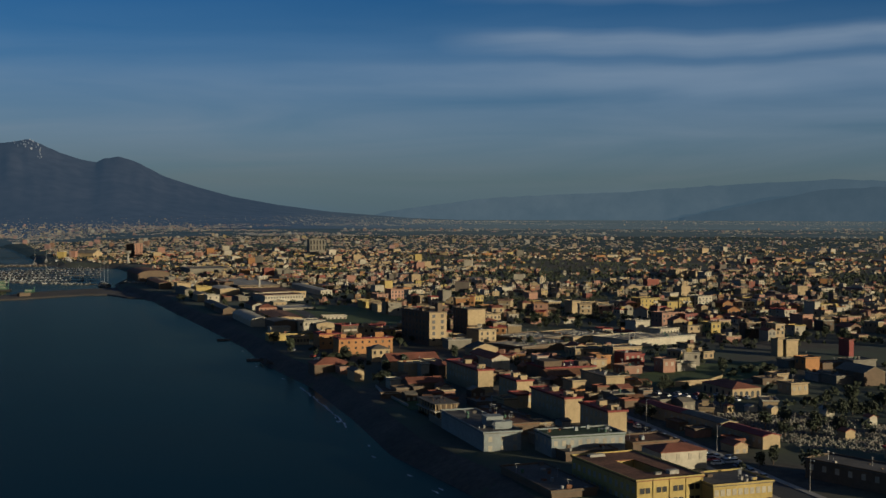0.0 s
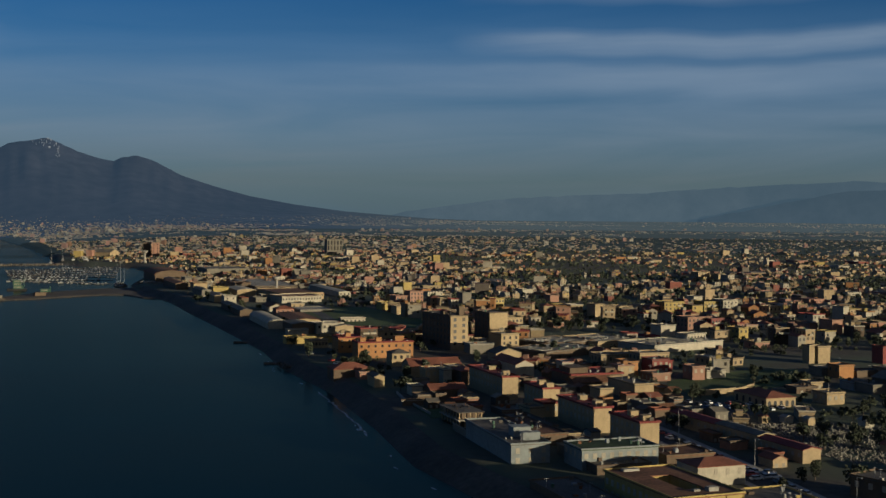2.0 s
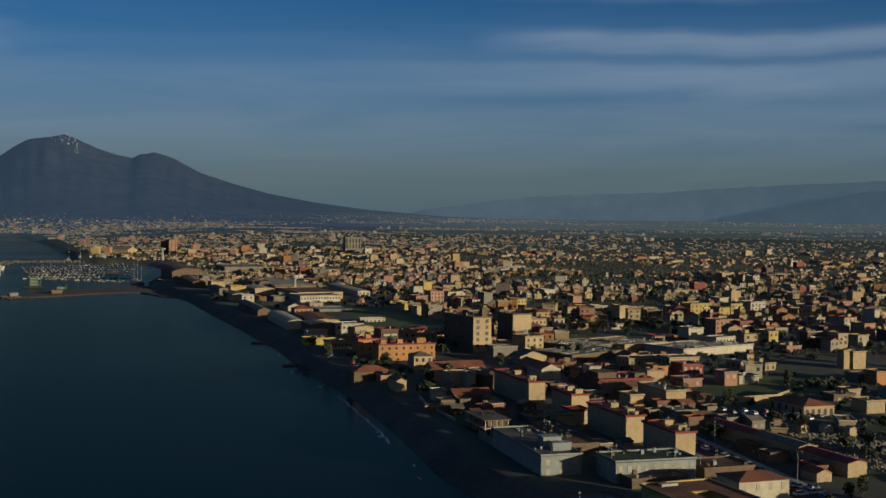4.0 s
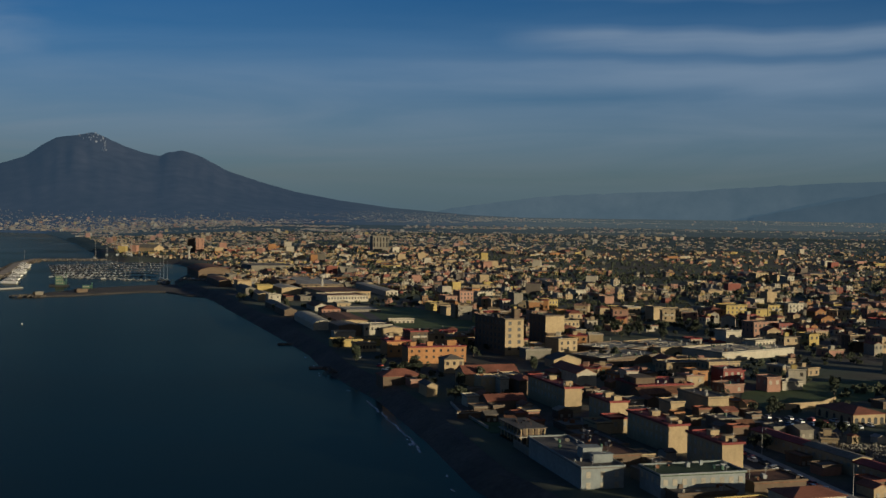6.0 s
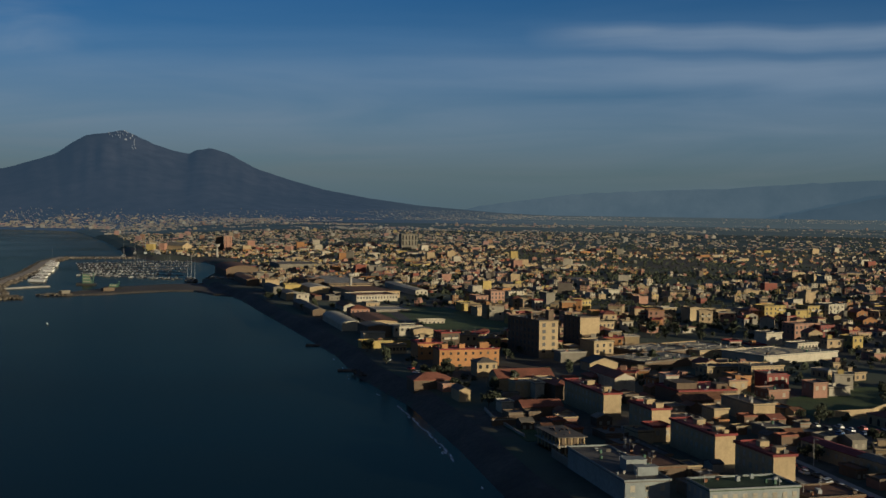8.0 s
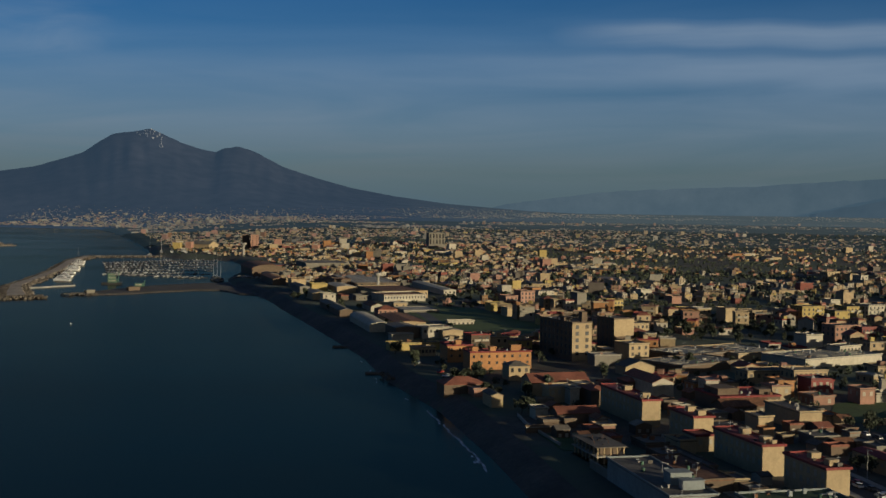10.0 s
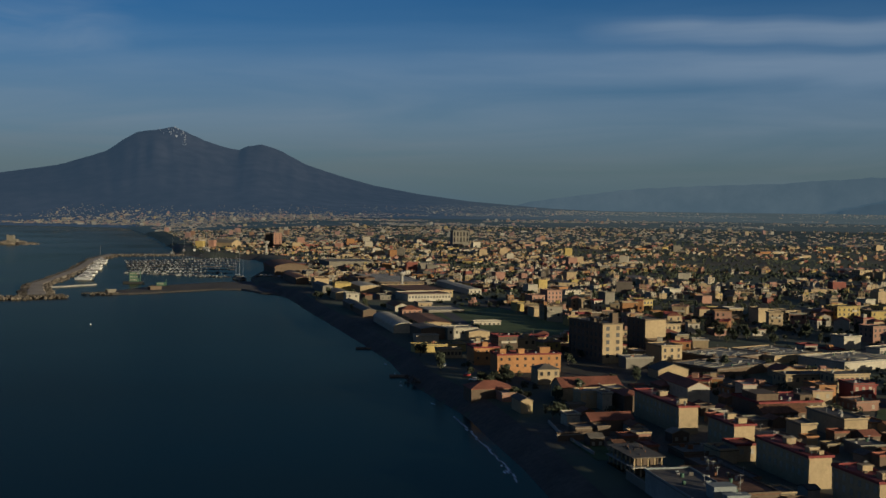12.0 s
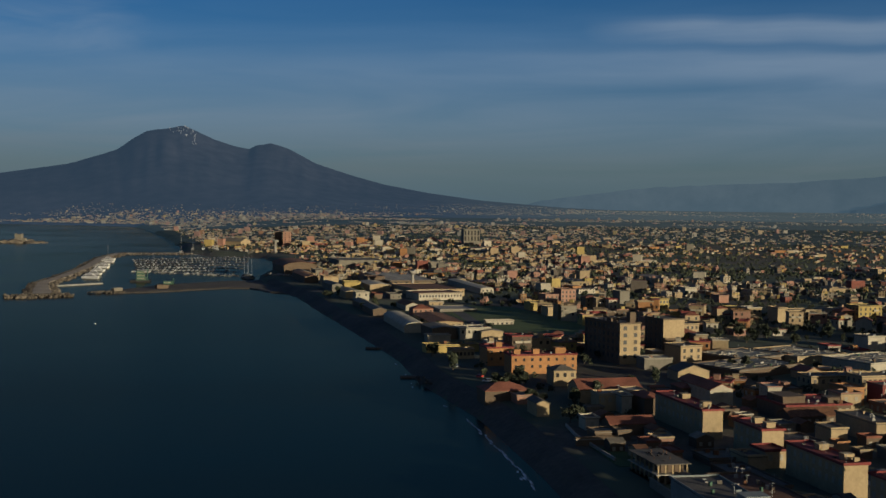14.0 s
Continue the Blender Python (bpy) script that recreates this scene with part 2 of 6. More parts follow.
# crest of the volcano: bearing in degrees (clockwise from +y) and height
CREST = [(-60, 120), (-40, 150), (-26.02, 158), (-24.66, 176), (-23.28, 194), (-21.87, 230), (-21.2, 250), (-20.6, 287), (-19.93, 319), (-19.01, 329), (-18.41, 340), (-17.8, 319), (-17.07, 291), (-16.21, 268), (-15.59, 259), (-15.22, 273), (-14.6, 281), (-13.85, 263), (-12.6, 208), (-11.09, 168), (-9.57, 134), (-7.55, 104), (-5.26, 79), (-3.24, 66), (-1.48, 55), (1.02, 47), (60, 48)]
RANGE = [(-3.75, 56), (-2.19, 85), (1.97, 132), (5.6, 148), (8.16, 155), (10.69, 172), (13.91, 188), (16.1, 196), (17.53, 204), (19.58, 195), (40, 210)]
RANGE2 = [(10.45, 53), (13.19, 98), (15.62, 139), (16.82, 162), (19.59, 173), (40, 150)]


def land(x, y):
    d = shore_side(x, y)
    h = -3 + 8 * smooth(-6, 14, d) if d < 400 else 5
    r = math.hypot(x, y)
    h += 43 * smooth(1500, 4900, r) * smooth(0, 500, d)
    b = math.degrees(math.atan2(x, y))
    if r > 3500 and d > 0:
        top = ease(CREST, b) - 48
        if top > 0:
            k = (r - 3500) / 1250
            h += top * max(0, min(1, k)) ** 1.7 * smooth(0, 600, d)
    return h


# ---- ground, sea and distance ----


def ground_material():
    m = surface("ground_soil", (0.085, 0.073, 0.055), 0.98, 0.25, 0.012, 0.55, vary=0.0)
    t = m.node_tree
    b = t.nodes["Principled BSDF"]
    hsv = [n for n in t.nodes if n.type == "HUE_SAT"][0]
    geo = [n for n in t.nodes if n.type == "NEW_GEOMETRY"][0]
    n = wire(t, "ShaderNodeTexNoise", Scale=0.008, Detail=4.0, Roughness=0.6)
    t.links.new(geo.outputs["Position"], n.inputs["Vector"])
    k = ramp(t, n.outputs[0], [(0.42, (0, 0, 0)), (0.55, (1, 1, 1))])
    t.links.new(blend(t, k, hsv.outputs[0], (0.06, 0.072, 0.042)), b.inputs["Base Color"])
    return m


def polar_sheet(name, bearings, radii, height, mats, label, category):
    verts, faces = [], []
    n = len(bearings)
    for r in radii:
        for a in bearings:
            x, y = r * math.sin(radians(a)), r * math.cos(radians(a))
            verts.append((x, y, height(x, y, r, a)))
    for i in range(len(radii) - 1):
        for j in range(n - 1):
            k = i * n + j
            faces.append((k, k + 1, k + n + 1, k + n))
    ob = stuff(name, verts, faces, mats, label, category, "structure")
    for p in ob.data.polygons:
        p.use_smooth = True
    return ob


def mix_range(a, b, n):
    return [a + (b - a) * i / n for i in range(n)]


BEARINGS = mix_range(-180, -40, 36) + mix_range(-40, 28, 170) + mix_range(28, 180, 30) + [180]
RADII = [0.5, 60, 120] + [180 * 1.026 ** i for i in range(126)]
RADII = [r for r in RADII if r < 2300] + [2300]
polar_sheet("ground", BEARINGS, RADII, lambda x, y, r, a: land(x, y), [ground_material()], "dark earth and scrub ground of the coastal plain", "ground")


def water_material():
    m = bpy.data.materials.new("sea_water")
    m.use_nodes = True
    t = m.node_tree
    t.nodes.clear()
    deep = t.nodes.new("ShaderNodeBsdfDiffuse")
    deep.inputs[0].default_value = (0.0015, 0.005, 0.006, 1)
    gloss = t.nodes.new("ShaderNodeBsdfGlossy")
    gloss.inputs[0].default_value = (0.96, 0.92, 0.68, 1)
    geo = t.nodes.new("ShaderNodeNewGeometry")
    n1 = wire(t, "ShaderNodeTexNoise", Scale=0.25, Detail=5.0, Roughness=0.6)
    n2 = wire(t, "ShaderNodeTexNoise", Scale=0.006, Detail=4.0, Roughness=0.55)
    for n in (n1, n2):
        t.links.new(geo.outputs["Position"], n.inputs["Vector"])
    bp = wire(t, "ShaderNodeBump", Strength=0.14, Distance=0.5)
    t.links.new(n1.outputs[0], bp.inputs["Height"])
    for sh in (deep, gloss):
        t.links.new(bp.outputs[0], sh.inputs["Normal"])
    t.links.new(ramp(t, n2.outputs[0], [(0.35, (0.17,) * 3), (0.65, (0.26,) * 3)]), gloss.inputs["Roughness"])
    lw = t.nodes.new("ShaderNodeLayerWeight")
    fac = ramp(t, lw.outputs["Facing"], [(0.0, (0.02,) * 3), (0.72, (0.075,) * 3), (0.85, (0.14,) * 3), (0.9, (0.2,) * 3), (0.955, (0.35,) * 3), (1.0, (0.66,) * 3)])
    mix = t.nodes.new("ShaderNodeMixShader")
    t.links.new(fac, mix.inputs[0])
    t.links.new(deep.outputs[0], mix.inputs[1])
    t.links.new(gloss.outputs[0], mix.inputs[2])
    out = t.nodes.new("ShaderNodeOutputMaterial")
    t.links.new(mix.outputs[0], out.inputs[0])
    return m


stuff("sea", [(-4900, -1500, 0), (400, -1500, 0), (400, 4400, 0), (-4900, 4400, 0)], [(0, 1, 2, 3)], [water_material()], "calm dark blue sea of the bay", "sea", "structure")


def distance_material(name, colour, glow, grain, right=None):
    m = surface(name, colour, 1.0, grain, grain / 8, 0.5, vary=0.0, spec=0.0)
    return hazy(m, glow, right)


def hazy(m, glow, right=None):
    """Paints haze into a backdrop surface as emission; thicker over the plain than below the volcano."""
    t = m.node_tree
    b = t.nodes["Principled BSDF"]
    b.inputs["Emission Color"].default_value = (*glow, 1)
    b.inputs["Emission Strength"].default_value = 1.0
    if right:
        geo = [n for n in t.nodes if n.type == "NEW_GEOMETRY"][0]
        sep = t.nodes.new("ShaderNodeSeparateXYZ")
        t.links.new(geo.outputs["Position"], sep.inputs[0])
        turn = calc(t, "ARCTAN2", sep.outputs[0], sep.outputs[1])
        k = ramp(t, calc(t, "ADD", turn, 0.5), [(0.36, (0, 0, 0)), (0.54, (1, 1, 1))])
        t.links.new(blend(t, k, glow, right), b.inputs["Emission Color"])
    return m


def far_height(x, y, r, a):
    h = land(x, y)
    up = max(0, ease(CREST, a) - 70) / 250
    if up <= 0 or r < 3500:
        return h
    k = min(1, (r - 3500) / 1250)
    g = noise.fractal(Vector((a * 0.9, r * 0.0012, 3.0)), 1.0, 2.0, 5) * 13 + abs(noise.noise(Vector((a * 1.6, r * 0.0006, 9)))) * 9
    return h + (g - 7) * min(1, up) * smooth(0.25, 0.75, k) * (1 - smooth(0.9, 1.0, k)) * 0.8 - (4 * up * abs(noise.noise(Vector((a * 6, 0, 5)))) if k > 0.9 else 0)


FINE = mix_range(-180, -60, 24) + mix_range(-60, -28, 60) + mix_range(-28, 5, 260) + mix_range(5, 40, 70) + mix_range(40, 180, 24) + [180]
# soil and slope colours, with the haze painted over them as emission
polar_sheet("far_plain", FINE, [2300 + 50 * i for i in range(15)], far_height, [distance_material("far_plain_soil", (0.045, 0.045, 0.034), HAZE1, 0.03, HAZE1R)],
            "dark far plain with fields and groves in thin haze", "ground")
polar_sheet("hazy_plain", FINE, [3000 + 50 * i for i in range(11)], far_height, [distance_material("hazy_plain_soil", (0.03, 0.03, 0.025), HAZE2, 0.03, HAZE2R)],
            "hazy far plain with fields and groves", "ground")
polar_sheet("volcano", FINE, [3500 + 1250 * i / 48 for i in range(49)], far_height, [distance_material("volcano_slope", (0.022, 0.022, 0.028), HAZE4, 0.02, HAZE3R)],
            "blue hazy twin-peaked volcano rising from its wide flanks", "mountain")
# the snow carries the volcano's painted haze too
SNOW = hazy(surface("old_snow", (0.22, 0.22, 0.22), 0.9, spec=0.0), HAZE4)
snow = random.Random(13)
verts, faces = [], []
for i in range(34):
    a = snow.gauss(-18.5, 0.3) if i < 20 else -17.95 + snow.gauss(0, 0.05)
    r = 4745 - abs(snow.gauss(0, 45)) if i < 20 else 4735 - 11 * (i - 20)
    w, l = snow.uniform(1, 3.5), snow.uniform(4, 16)
    m = len(verts)
    for da, dr in ((-w, 0), (w * 0.6, -l * 0.3), (w, l), (-w * 0.5, l * 0.8)):
        b = radians(a) + da / r
        x, y = (r + dr) * math.sin(b), (r + dr) * math.cos(b)
        verts.append((x, y, far_height(x, y, r + dr, math.degrees(b)) + 2.5))
    faces.append((m, m + 1, m + 2, m + 3))
stuff("snow_patches", verts, faces, [SNOW], "thin snow patches in the gullies below the summit", "snow")


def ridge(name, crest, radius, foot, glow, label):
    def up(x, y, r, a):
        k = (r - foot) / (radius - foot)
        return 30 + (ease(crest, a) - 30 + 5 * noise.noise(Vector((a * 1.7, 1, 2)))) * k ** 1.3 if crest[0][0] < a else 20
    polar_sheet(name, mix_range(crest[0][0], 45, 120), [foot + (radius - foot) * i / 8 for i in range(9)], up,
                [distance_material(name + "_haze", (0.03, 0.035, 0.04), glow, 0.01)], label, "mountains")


# the ridges' glow colours are painted haze
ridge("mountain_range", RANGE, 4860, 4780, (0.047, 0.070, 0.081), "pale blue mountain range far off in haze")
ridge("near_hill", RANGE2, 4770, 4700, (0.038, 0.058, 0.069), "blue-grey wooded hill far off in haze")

# ---- buildings ----
WINDOWS = {}


def window_mesh(w, h, glass):
    key = (round(w, 1), round(h, 1), glass)
    if key not in WINDOWS:
        bm = bmesh.new()
        box(bm, -w / 2 - 0.12, -0.1, -h / 2 - 0.12, w / 2 + 0.12, 0.04, h / 2 + 0.12, 1)
        bm.faces.ensure_lookup_table()
        front = bm.faces[2]
        bmesh.ops.inset_region(bm, faces=[front], thickness=0.12, depth=-0.07)
        front.material_index = 0
        WINDOWS[key] = mesh("window", bm, GLASS if glass else SHUTTER, FRAME)
    return WINDOWS[key]


PANES = {}


def frame_mesh(w, h):
    key = (round(w, 1), round(h, 1))
    if key not in PANES:
        bm = bmesh.new()
        box(bm, -w / 2 - 0.12, -0.1, -h / 2 - 0.12, w / 2 + 0.12, 0.04, h / 2 + 0.12)
        bm.faces.ensure_lookup_table()
        bmesh.ops.inset_region(bm, faces=[bm.faces[2]], thickness=0.12, depth=-0.09)
        PANES[key] = mesh("window", bm, FRAME)
    return PANES[key]


def pane_mesh(w, h, glass):
    key = (round(w, 1), round(h, 1), glass)
    if key not in PANES:
        bm = bmesh.new()
        box(bm, -w / 2, -0.05, -h / 2, w / 2, -0.006, h / 2)
        PANES[key] = mesh("pane", bm, GLASS if glass else SHUTTER)
    return PANES[key]


RNG = random.Random(7)


def add_windows(t, face, w, d, levels, h0, step, count, size=(1.1, 1.5), keep=1.0):
    """Rows of windows on one face of a house: front, left, right or back."""
    span = w if face in "fb" else d
    close = math.hypot(*t.location.xy) < 640
    for lv in range(levels):
        for i in range(count):
            if RNG.random() > keep:
                continue
            u = span * (i + 0.5) / count
            z = h0 + lv * step
            m = {"f": pose(u, 0, z), "b": pose(w - u, d, z, 0, 0, 180), "l": pose(0, d - u, z, 0, 0, -90), "r": pose(w, u, z, 0, 0, 90)}[face]
            if close:
                o = part("window", frame_mesh(*size), None, t)
                part("pane", pane_mesh(*size, RNG.random() < 0.6), None, o)
            else:
                o = part("window", window_mesh(*size, RNG.random() < 0.6), None, t)
            o.matrix_basis = m


def house(x, y, w, d, z, h, ang=20, wall="cream", roof="flat", cover=None, wins="", step=3.1, count=3, side=None, huts=(), label="", name="house",
          category="house", group="", eaves=0.35, size=(1.1, 1.5), keep=1.0, rise=None, low=3.5):
    """A house with its near corner at x, y; w runs along its front, d along its depth."""
    t = thing(name, spot(x, y, z, ang), label, category, group)
    wm = WALLS[wall] if isinstance(wall, str) else wall
    bm = bmesh.new()
    if roof in ("gable", "gable_x"):
        rise = rise or min(w, d) * 0.22
        box(bm, 0, 0, -low, w, d, h)
        bm.faces.ensure_lookup_table()
        if roof == "gable":
            for yy in (0.0, d):
                poly(bm, [(0, yy, h), (w, yy, h), (w / 2, yy, h + rise)])
        else:
            for xx in (0.0, w):
                poly(bm, [(xx, 0, h), (xx, d, h), (xx, d / 2, h + rise)])
        part("wall", bm, wm, t)
        bm = bmesh.new()
        e = eaves
        drop = e * rise / ((w if roof == "gable" else d) / 2)
        for s in (0, 1):
            if roof == "gable":
                x0, x1 = (-e, w / 2) if s == 0 else (w + e, w / 2)
                P = [(x0, -e, h - drop), (x0, d + e, h - drop), (x1, d + e, h + rise), (x1, -e, h + rise)]
            else:
                y0, y1 = (-e, d / 2) if s == 0 else (d + e, d / 2)
                P = [(-e, y0, h - drop), (w + e, y0, h - drop), (w + e, y1, h + rise), (-e, y1, h + rise)]
            top = [bm.verts.new((p[0], p[1], p[2] + 0.28)) for p in P]
            bot = [bm.verts.new((p[0], p[1], p[2] + 0.03)) for p in P]
            bm.faces.new(top), bm.faces.new(bot[::-1])
            for i in range(4):
                bm.faces.new((top[i], bot[i], bot[(i + 1) % 4], top[(i + 1) % 4]))
        bmesh.ops.recalc_face_normals(bm, faces=bm.faces)
        part("roof", bm, cover or TILE, t)
    elif roof == "vault":
        box(bm, 0, 0, -low, w, d, h)
        arc = [(w / 2 - w / 2 * math.cos(math.pi * i / 10), h + 0.02 + rise * math.sin(math.pi * i / 10)) for i in range(11)]
        for yy in (0.0, d):
            poly(bm, [(p, yy, q) for p, q in arc])
        part("wall", bm, wm, t)
        bm = bmesh.new()
        rows = [[bm.verts.new((w / 2 + (p - w / 2) * k, yy, h + (q - h) * k + 0.03)) for p, q in arc] for k in (1.01, 1.04) for yy in (-eaves, d + eaves)]
        for a, b in ((rows[0], rows[1]), (rows[2], rows[3]), (rows[0], rows[2]), (rows[1], rows[3])):
            for i in range(10):
                bm.faces.new((a[i], a[i + 1], b[i + 1], b[i]))
        bmesh.ops.recalc_face_normals(bm, faces=bm.faces)
        part("roof", bm, cover or SHEET, t)
    elif roof == "hip":
        rise = rise or min(w, d) * 0.2
        box(bm, 0, 0, -low, w, d, h)
        part("wall", bm, wm, t)
        bm = bmesh.new()
        e, q = eaves, min(w, d) / 2
        c = [(-e, -e), (w + e, -e), (w + e, d + e), (-e, d + e)]
        rd = [(w / 2, q), (w / 2, d - q)] if d >= w else [(q, d / 2), (w - q, d / 2)]
        bv = [bm.verts.new((*p, h + 0.02)) for p in c]
        tv = [bm.verts.new((*p, h + 0.2)) for p in c]
        r0, r1 = (bm.verts.new((*p, h + 0.2 + rise)) for p in rd)
        for i in range(4):
            bm.faces.new((bv[i], bv[(i + 1) % 4], tv[(i + 1) % 4], tv[i]))
        bm.faces.new(bv[::-1])
        if d >= w:
            q4 = ((tv[0], tv[1], r0), (tv[1], tv[2], r1, r0), (tv[2], tv[3], r1), (tv[3], tv[0], r0, r1))
        else:
            q4 = ((tv[0], tv[1], r1, r0), (tv[1], tv[2], r1), (tv[2], tv[3], r0, r1), (tv[3], tv[0], r0))
        for f in q4:
            bm.faces.new(f)
        part("roof", bm, cover or TILE, t)
    else:
        box(bm, 0, 0, -low, w, d, h)
        part("wall", bm, wm, t)
        bm = bmesh.new()
        e = eaves
        box(bm, -e, -e, h + 0.003, w + e, d + e, h + 0.25)
        part("roof", bm, cover or FELT, t)
        bm = bmesh.new()
        k, p = 0.25, 0.75
        box(bm, -e, -e, h + 0.25, w + e, -e + k, h + p)
        box(bm, -e, d + e - k, h + 0.25, w + e, d + e, h + p)
        box(bm, -e, -e + k, h + 0.25, -e + k, d + e - k, h + p)
        box(bm, w + e - k, -e + k, h + 0.25, w + e, d + e - k, h + p)
        part("parapet", bm, cover if cover in (REDFELT, TILE) else wm, t)
    for hx, hy, hw, hd, hh in huts:
        bm = bmesh.new()
        box(bm, hx, hy, h + 0.26, hx + hw, hy + hd, h + hh)
        box(bm, hx - 0.2, hy - 0.2, h + hh, hx + hw + 0.2, hy + hd + 0.2, h + hh + 0.18)
        part("stair_hut", bm, wm, t)
    if roof == "flat" and w * d > 70 and math.hypot(x, y) < 900:
        for k in range(min(16, int(w * d / (26 if math.hypot(x, y) < 640 else 60)))):
            bm = bmesh.new()
            cx, cy, q = RNG.uniform(0.8, w - 1.8), RNG.uniform(0.8, d - 1.8), RNG.random()
            if q < 0.2:
                bmesh.ops.create_cone(bm, cap_ends=True, segments=10, radius1=0.5, radius2=0.5, depth=1.1, matrix=Matrix.Translation((cx, cy, h + 0.81)))
                part("water_tank", bm, RNG.choice((CONCRETE, STEEL, GREENSTEEL)), t)
            elif q < 0.75:
                box(bm, cx, cy, h + 0.26, cx + RNG.uniform(0.4, 1.7), cy + RNG.uniform(0.3, 1.4), h + RNG.uniform(0.5, 1.6))
                part("roof_unit", bm, RNG.choice((STEEL, CONCRETE, RUST, FELT, wm, BARK)), t)
            else:
                box(bm, cx, cy, h + 0.26, cx + 0.08, cy + 0.08, h + 3.2)
                box(bm, cx - 0.7, cy, h + 2.8, cx + 0.78, cy + 0.06, h + 2.88)
                part("antenna", bm, STEEL, t)
    if name == "market_hall":
        for k in range(int(d / 5)):
            u = RNG.uniform(0.5, 4)
            while u < w - 6:
                bm = bmesh.new()
                L = RNG.uniform(4, 16)
                q = k * 5 + RNG.uniform(1.6, 2.4)
                box(bm, u, q, h + 0.26, min(w - 0.6, u + L), q + 0.35, h + RNG.uniform(0.4, 0.6))
                part("skylight", bm, PALE if RNG.random() < 0.15 else SHEET, t)
                u += L + RNG.uniform(0.6, 6)
    lv = max(1, int((h - 0.4) // step))
    for f in wins:
        n = count if f in "fb" else (side or max(2, int(d / 3.4)))
        add_windows(t, f, w, d, lv, h - lv * step + step * 0.42, step, n, size, keep)
    return t


TAKEN = []


def claim(x, y, r):
    TAKEN.append((x, y, r))


BALCONY = {}


def balcony_mesh(w):
    w = round(w, 1)
    if w not in BALCONY:
        bm = bmesh.new()
        box(bm, -w / 2, -1.1, -0.15, w / 2, 0.05, 0)
        rail = bmesh.new()
        box(rail, -w / 2, -1.1, 0.003, w / 2, -1.0, 0.95)
        for s in (-1, 1):
            box(rail, s * (w / 2 - 0.05) - 0.05, -1.02, 0.003, s * (w / 2 - 0.05) + 0.05, 0, 0.95)
        BALCONY[w] = mesh("balcony", bm, CONCRETE), mesh("railing", rail, WALLS["white"])
    return BALCONY[w]


def add_balconies(t, w, h, step, rng):
    lv = int((h - 0.4) // step)
    for k in range(1, lv):
        for u in ((0.3, 0.72) if w > 9 else (0.5,)):
            if rng.random() < 0.8:
                slab, rail = balcony_mesh(min(4.2, w * 0.36))
                o = part("balcony", slab, None, t)
                o.matrix_basis = pose(w * u, 0, h - lv * step + k * step)
                part("railing", rail, None, o)


def landmark(x, y, w, d, z, h, ang=20, **more):
    a = radians(ang)
    for i in range(int(max(1, d // 9)) + 1):
        for j in range(int(max(1, w // 9)) + 1):
            u, v = min(w, (j + 0.5) * 9), min(d, (i + 0.5) * 9)
            claim(x + u * math.cos(a) - v * math.sin(a), y + u * math.sin(a) + v * math.cos(a), 9)
    if len(more["label"].split()) < 4:
        more["label"] += " with plain flat roof" if more.get("roof", "flat") == "flat" else " with plain pitched roof"
    t = house(x, y, w, d, z, h, ang, **more)
    if "balconies" in more.get("label", ""):
        add_balconies(t, w, h, 3.1, RNG)
    return t


def ribbed_hall(x, y, w, d, h):
    t = landmark(x, y, w, d, 5, h, ang=20, wall="brown", cover=SHEET, wins="f", count=9, size=(2.0, 2.4), name="factory_hall", category="factory", label="large factory hall with ribbed pale sheet roof")
    for k in range(6):
        bm = bmesh.new()
        u, b = w * (k + 0.5) / 6, w / 12 - 0.15
        rib = [(u - b, h + 0.26), (u + b, h + 0.26), (u, h + 0.66)]
        ends = [[bm.verts.new((p, q, z)) for p, z in rib] for q in (0.2, d - 0.2)]
        bm.faces.new(ends[0]), bm.faces.new(ends[1][::-1])
        for i in range(3):
            bm.faces.new((ends[0][i], ends[1][i], ends[1][(i + 1) % 3], ends[0][(i + 1) % 3]))
        bmesh.ops.recalc_face_normals(bm, faces=bm.faces)
        part("roof_rib", bm, PALE, t)
    return t


SLAB = dict(ang=20, cover=REDFELT, wall="cream", step=3.1, wins="lr", eaves=0.5, name="apartment_block", category="apartment block", group="row of slab blocks",
            label="cream plastered apartment slab with red roof and blank gable")
for sx, sy, sd, sh in ((15.4, 540.0, 40, 9.4), (30.4, 508.0, 19, 9.2), (45.6, 462.0, 31, 9.0), (57.6, 430.5, 22, 9.2)):
    landmark(sx, sy, 7.2, sd, 5, sh, huts=((3.0, sd * 0.16, 3.0, 2.6, 1.8), (3.4, sd * 0.6, 3.0, 2.6, 1.8)), **SLAB)
landmark(13.6, 406.2, 13, 48, 4, 7, ang=17, wall="blue", cover=FELT, wins="f", name="seafront_hall", category="hall", huts=((6, 6, 6, 3, 2.6), (5, 12, 6, 5, 3.4)), label="pale blue flat-roofed seafront hall with rooftop huts")
landmark(35, 397.5, 26, 14, 5, 6.2, ang=18, wall="blue", cover=GREENROOF, wins="fl", count=9, name="grey_house", category="house", label="grey two-storey house with balconies and mossy flat roof")
landmark(66.5, 376.4, 16, 12, 5, 5.6, wall="white", roof="hip", rise=1.6, cover=TILE, wins="f", count=4, step=2.7, size=(0.9, 1.7), label="white two-storey house with red roof")
for lx, ly, ld, lh, cov in ((106.5, 411.4, 24, 4.3, REDFELT), (97.5, 433.7, 25, 4.9, SHEET), (88.1, 456.9, 30, 4.6, REDFELT)):
    landmark(lx, ly, 7, ld, 5, lh, ang=22, roof="gable", rise=0.8, cover=cov, wall="cream", wins="l", side=7, size=(1.0, 1.0), name="long_shed", category="shed", group="row of sheds", label="long cream shed with low-pitched roof beside the street")
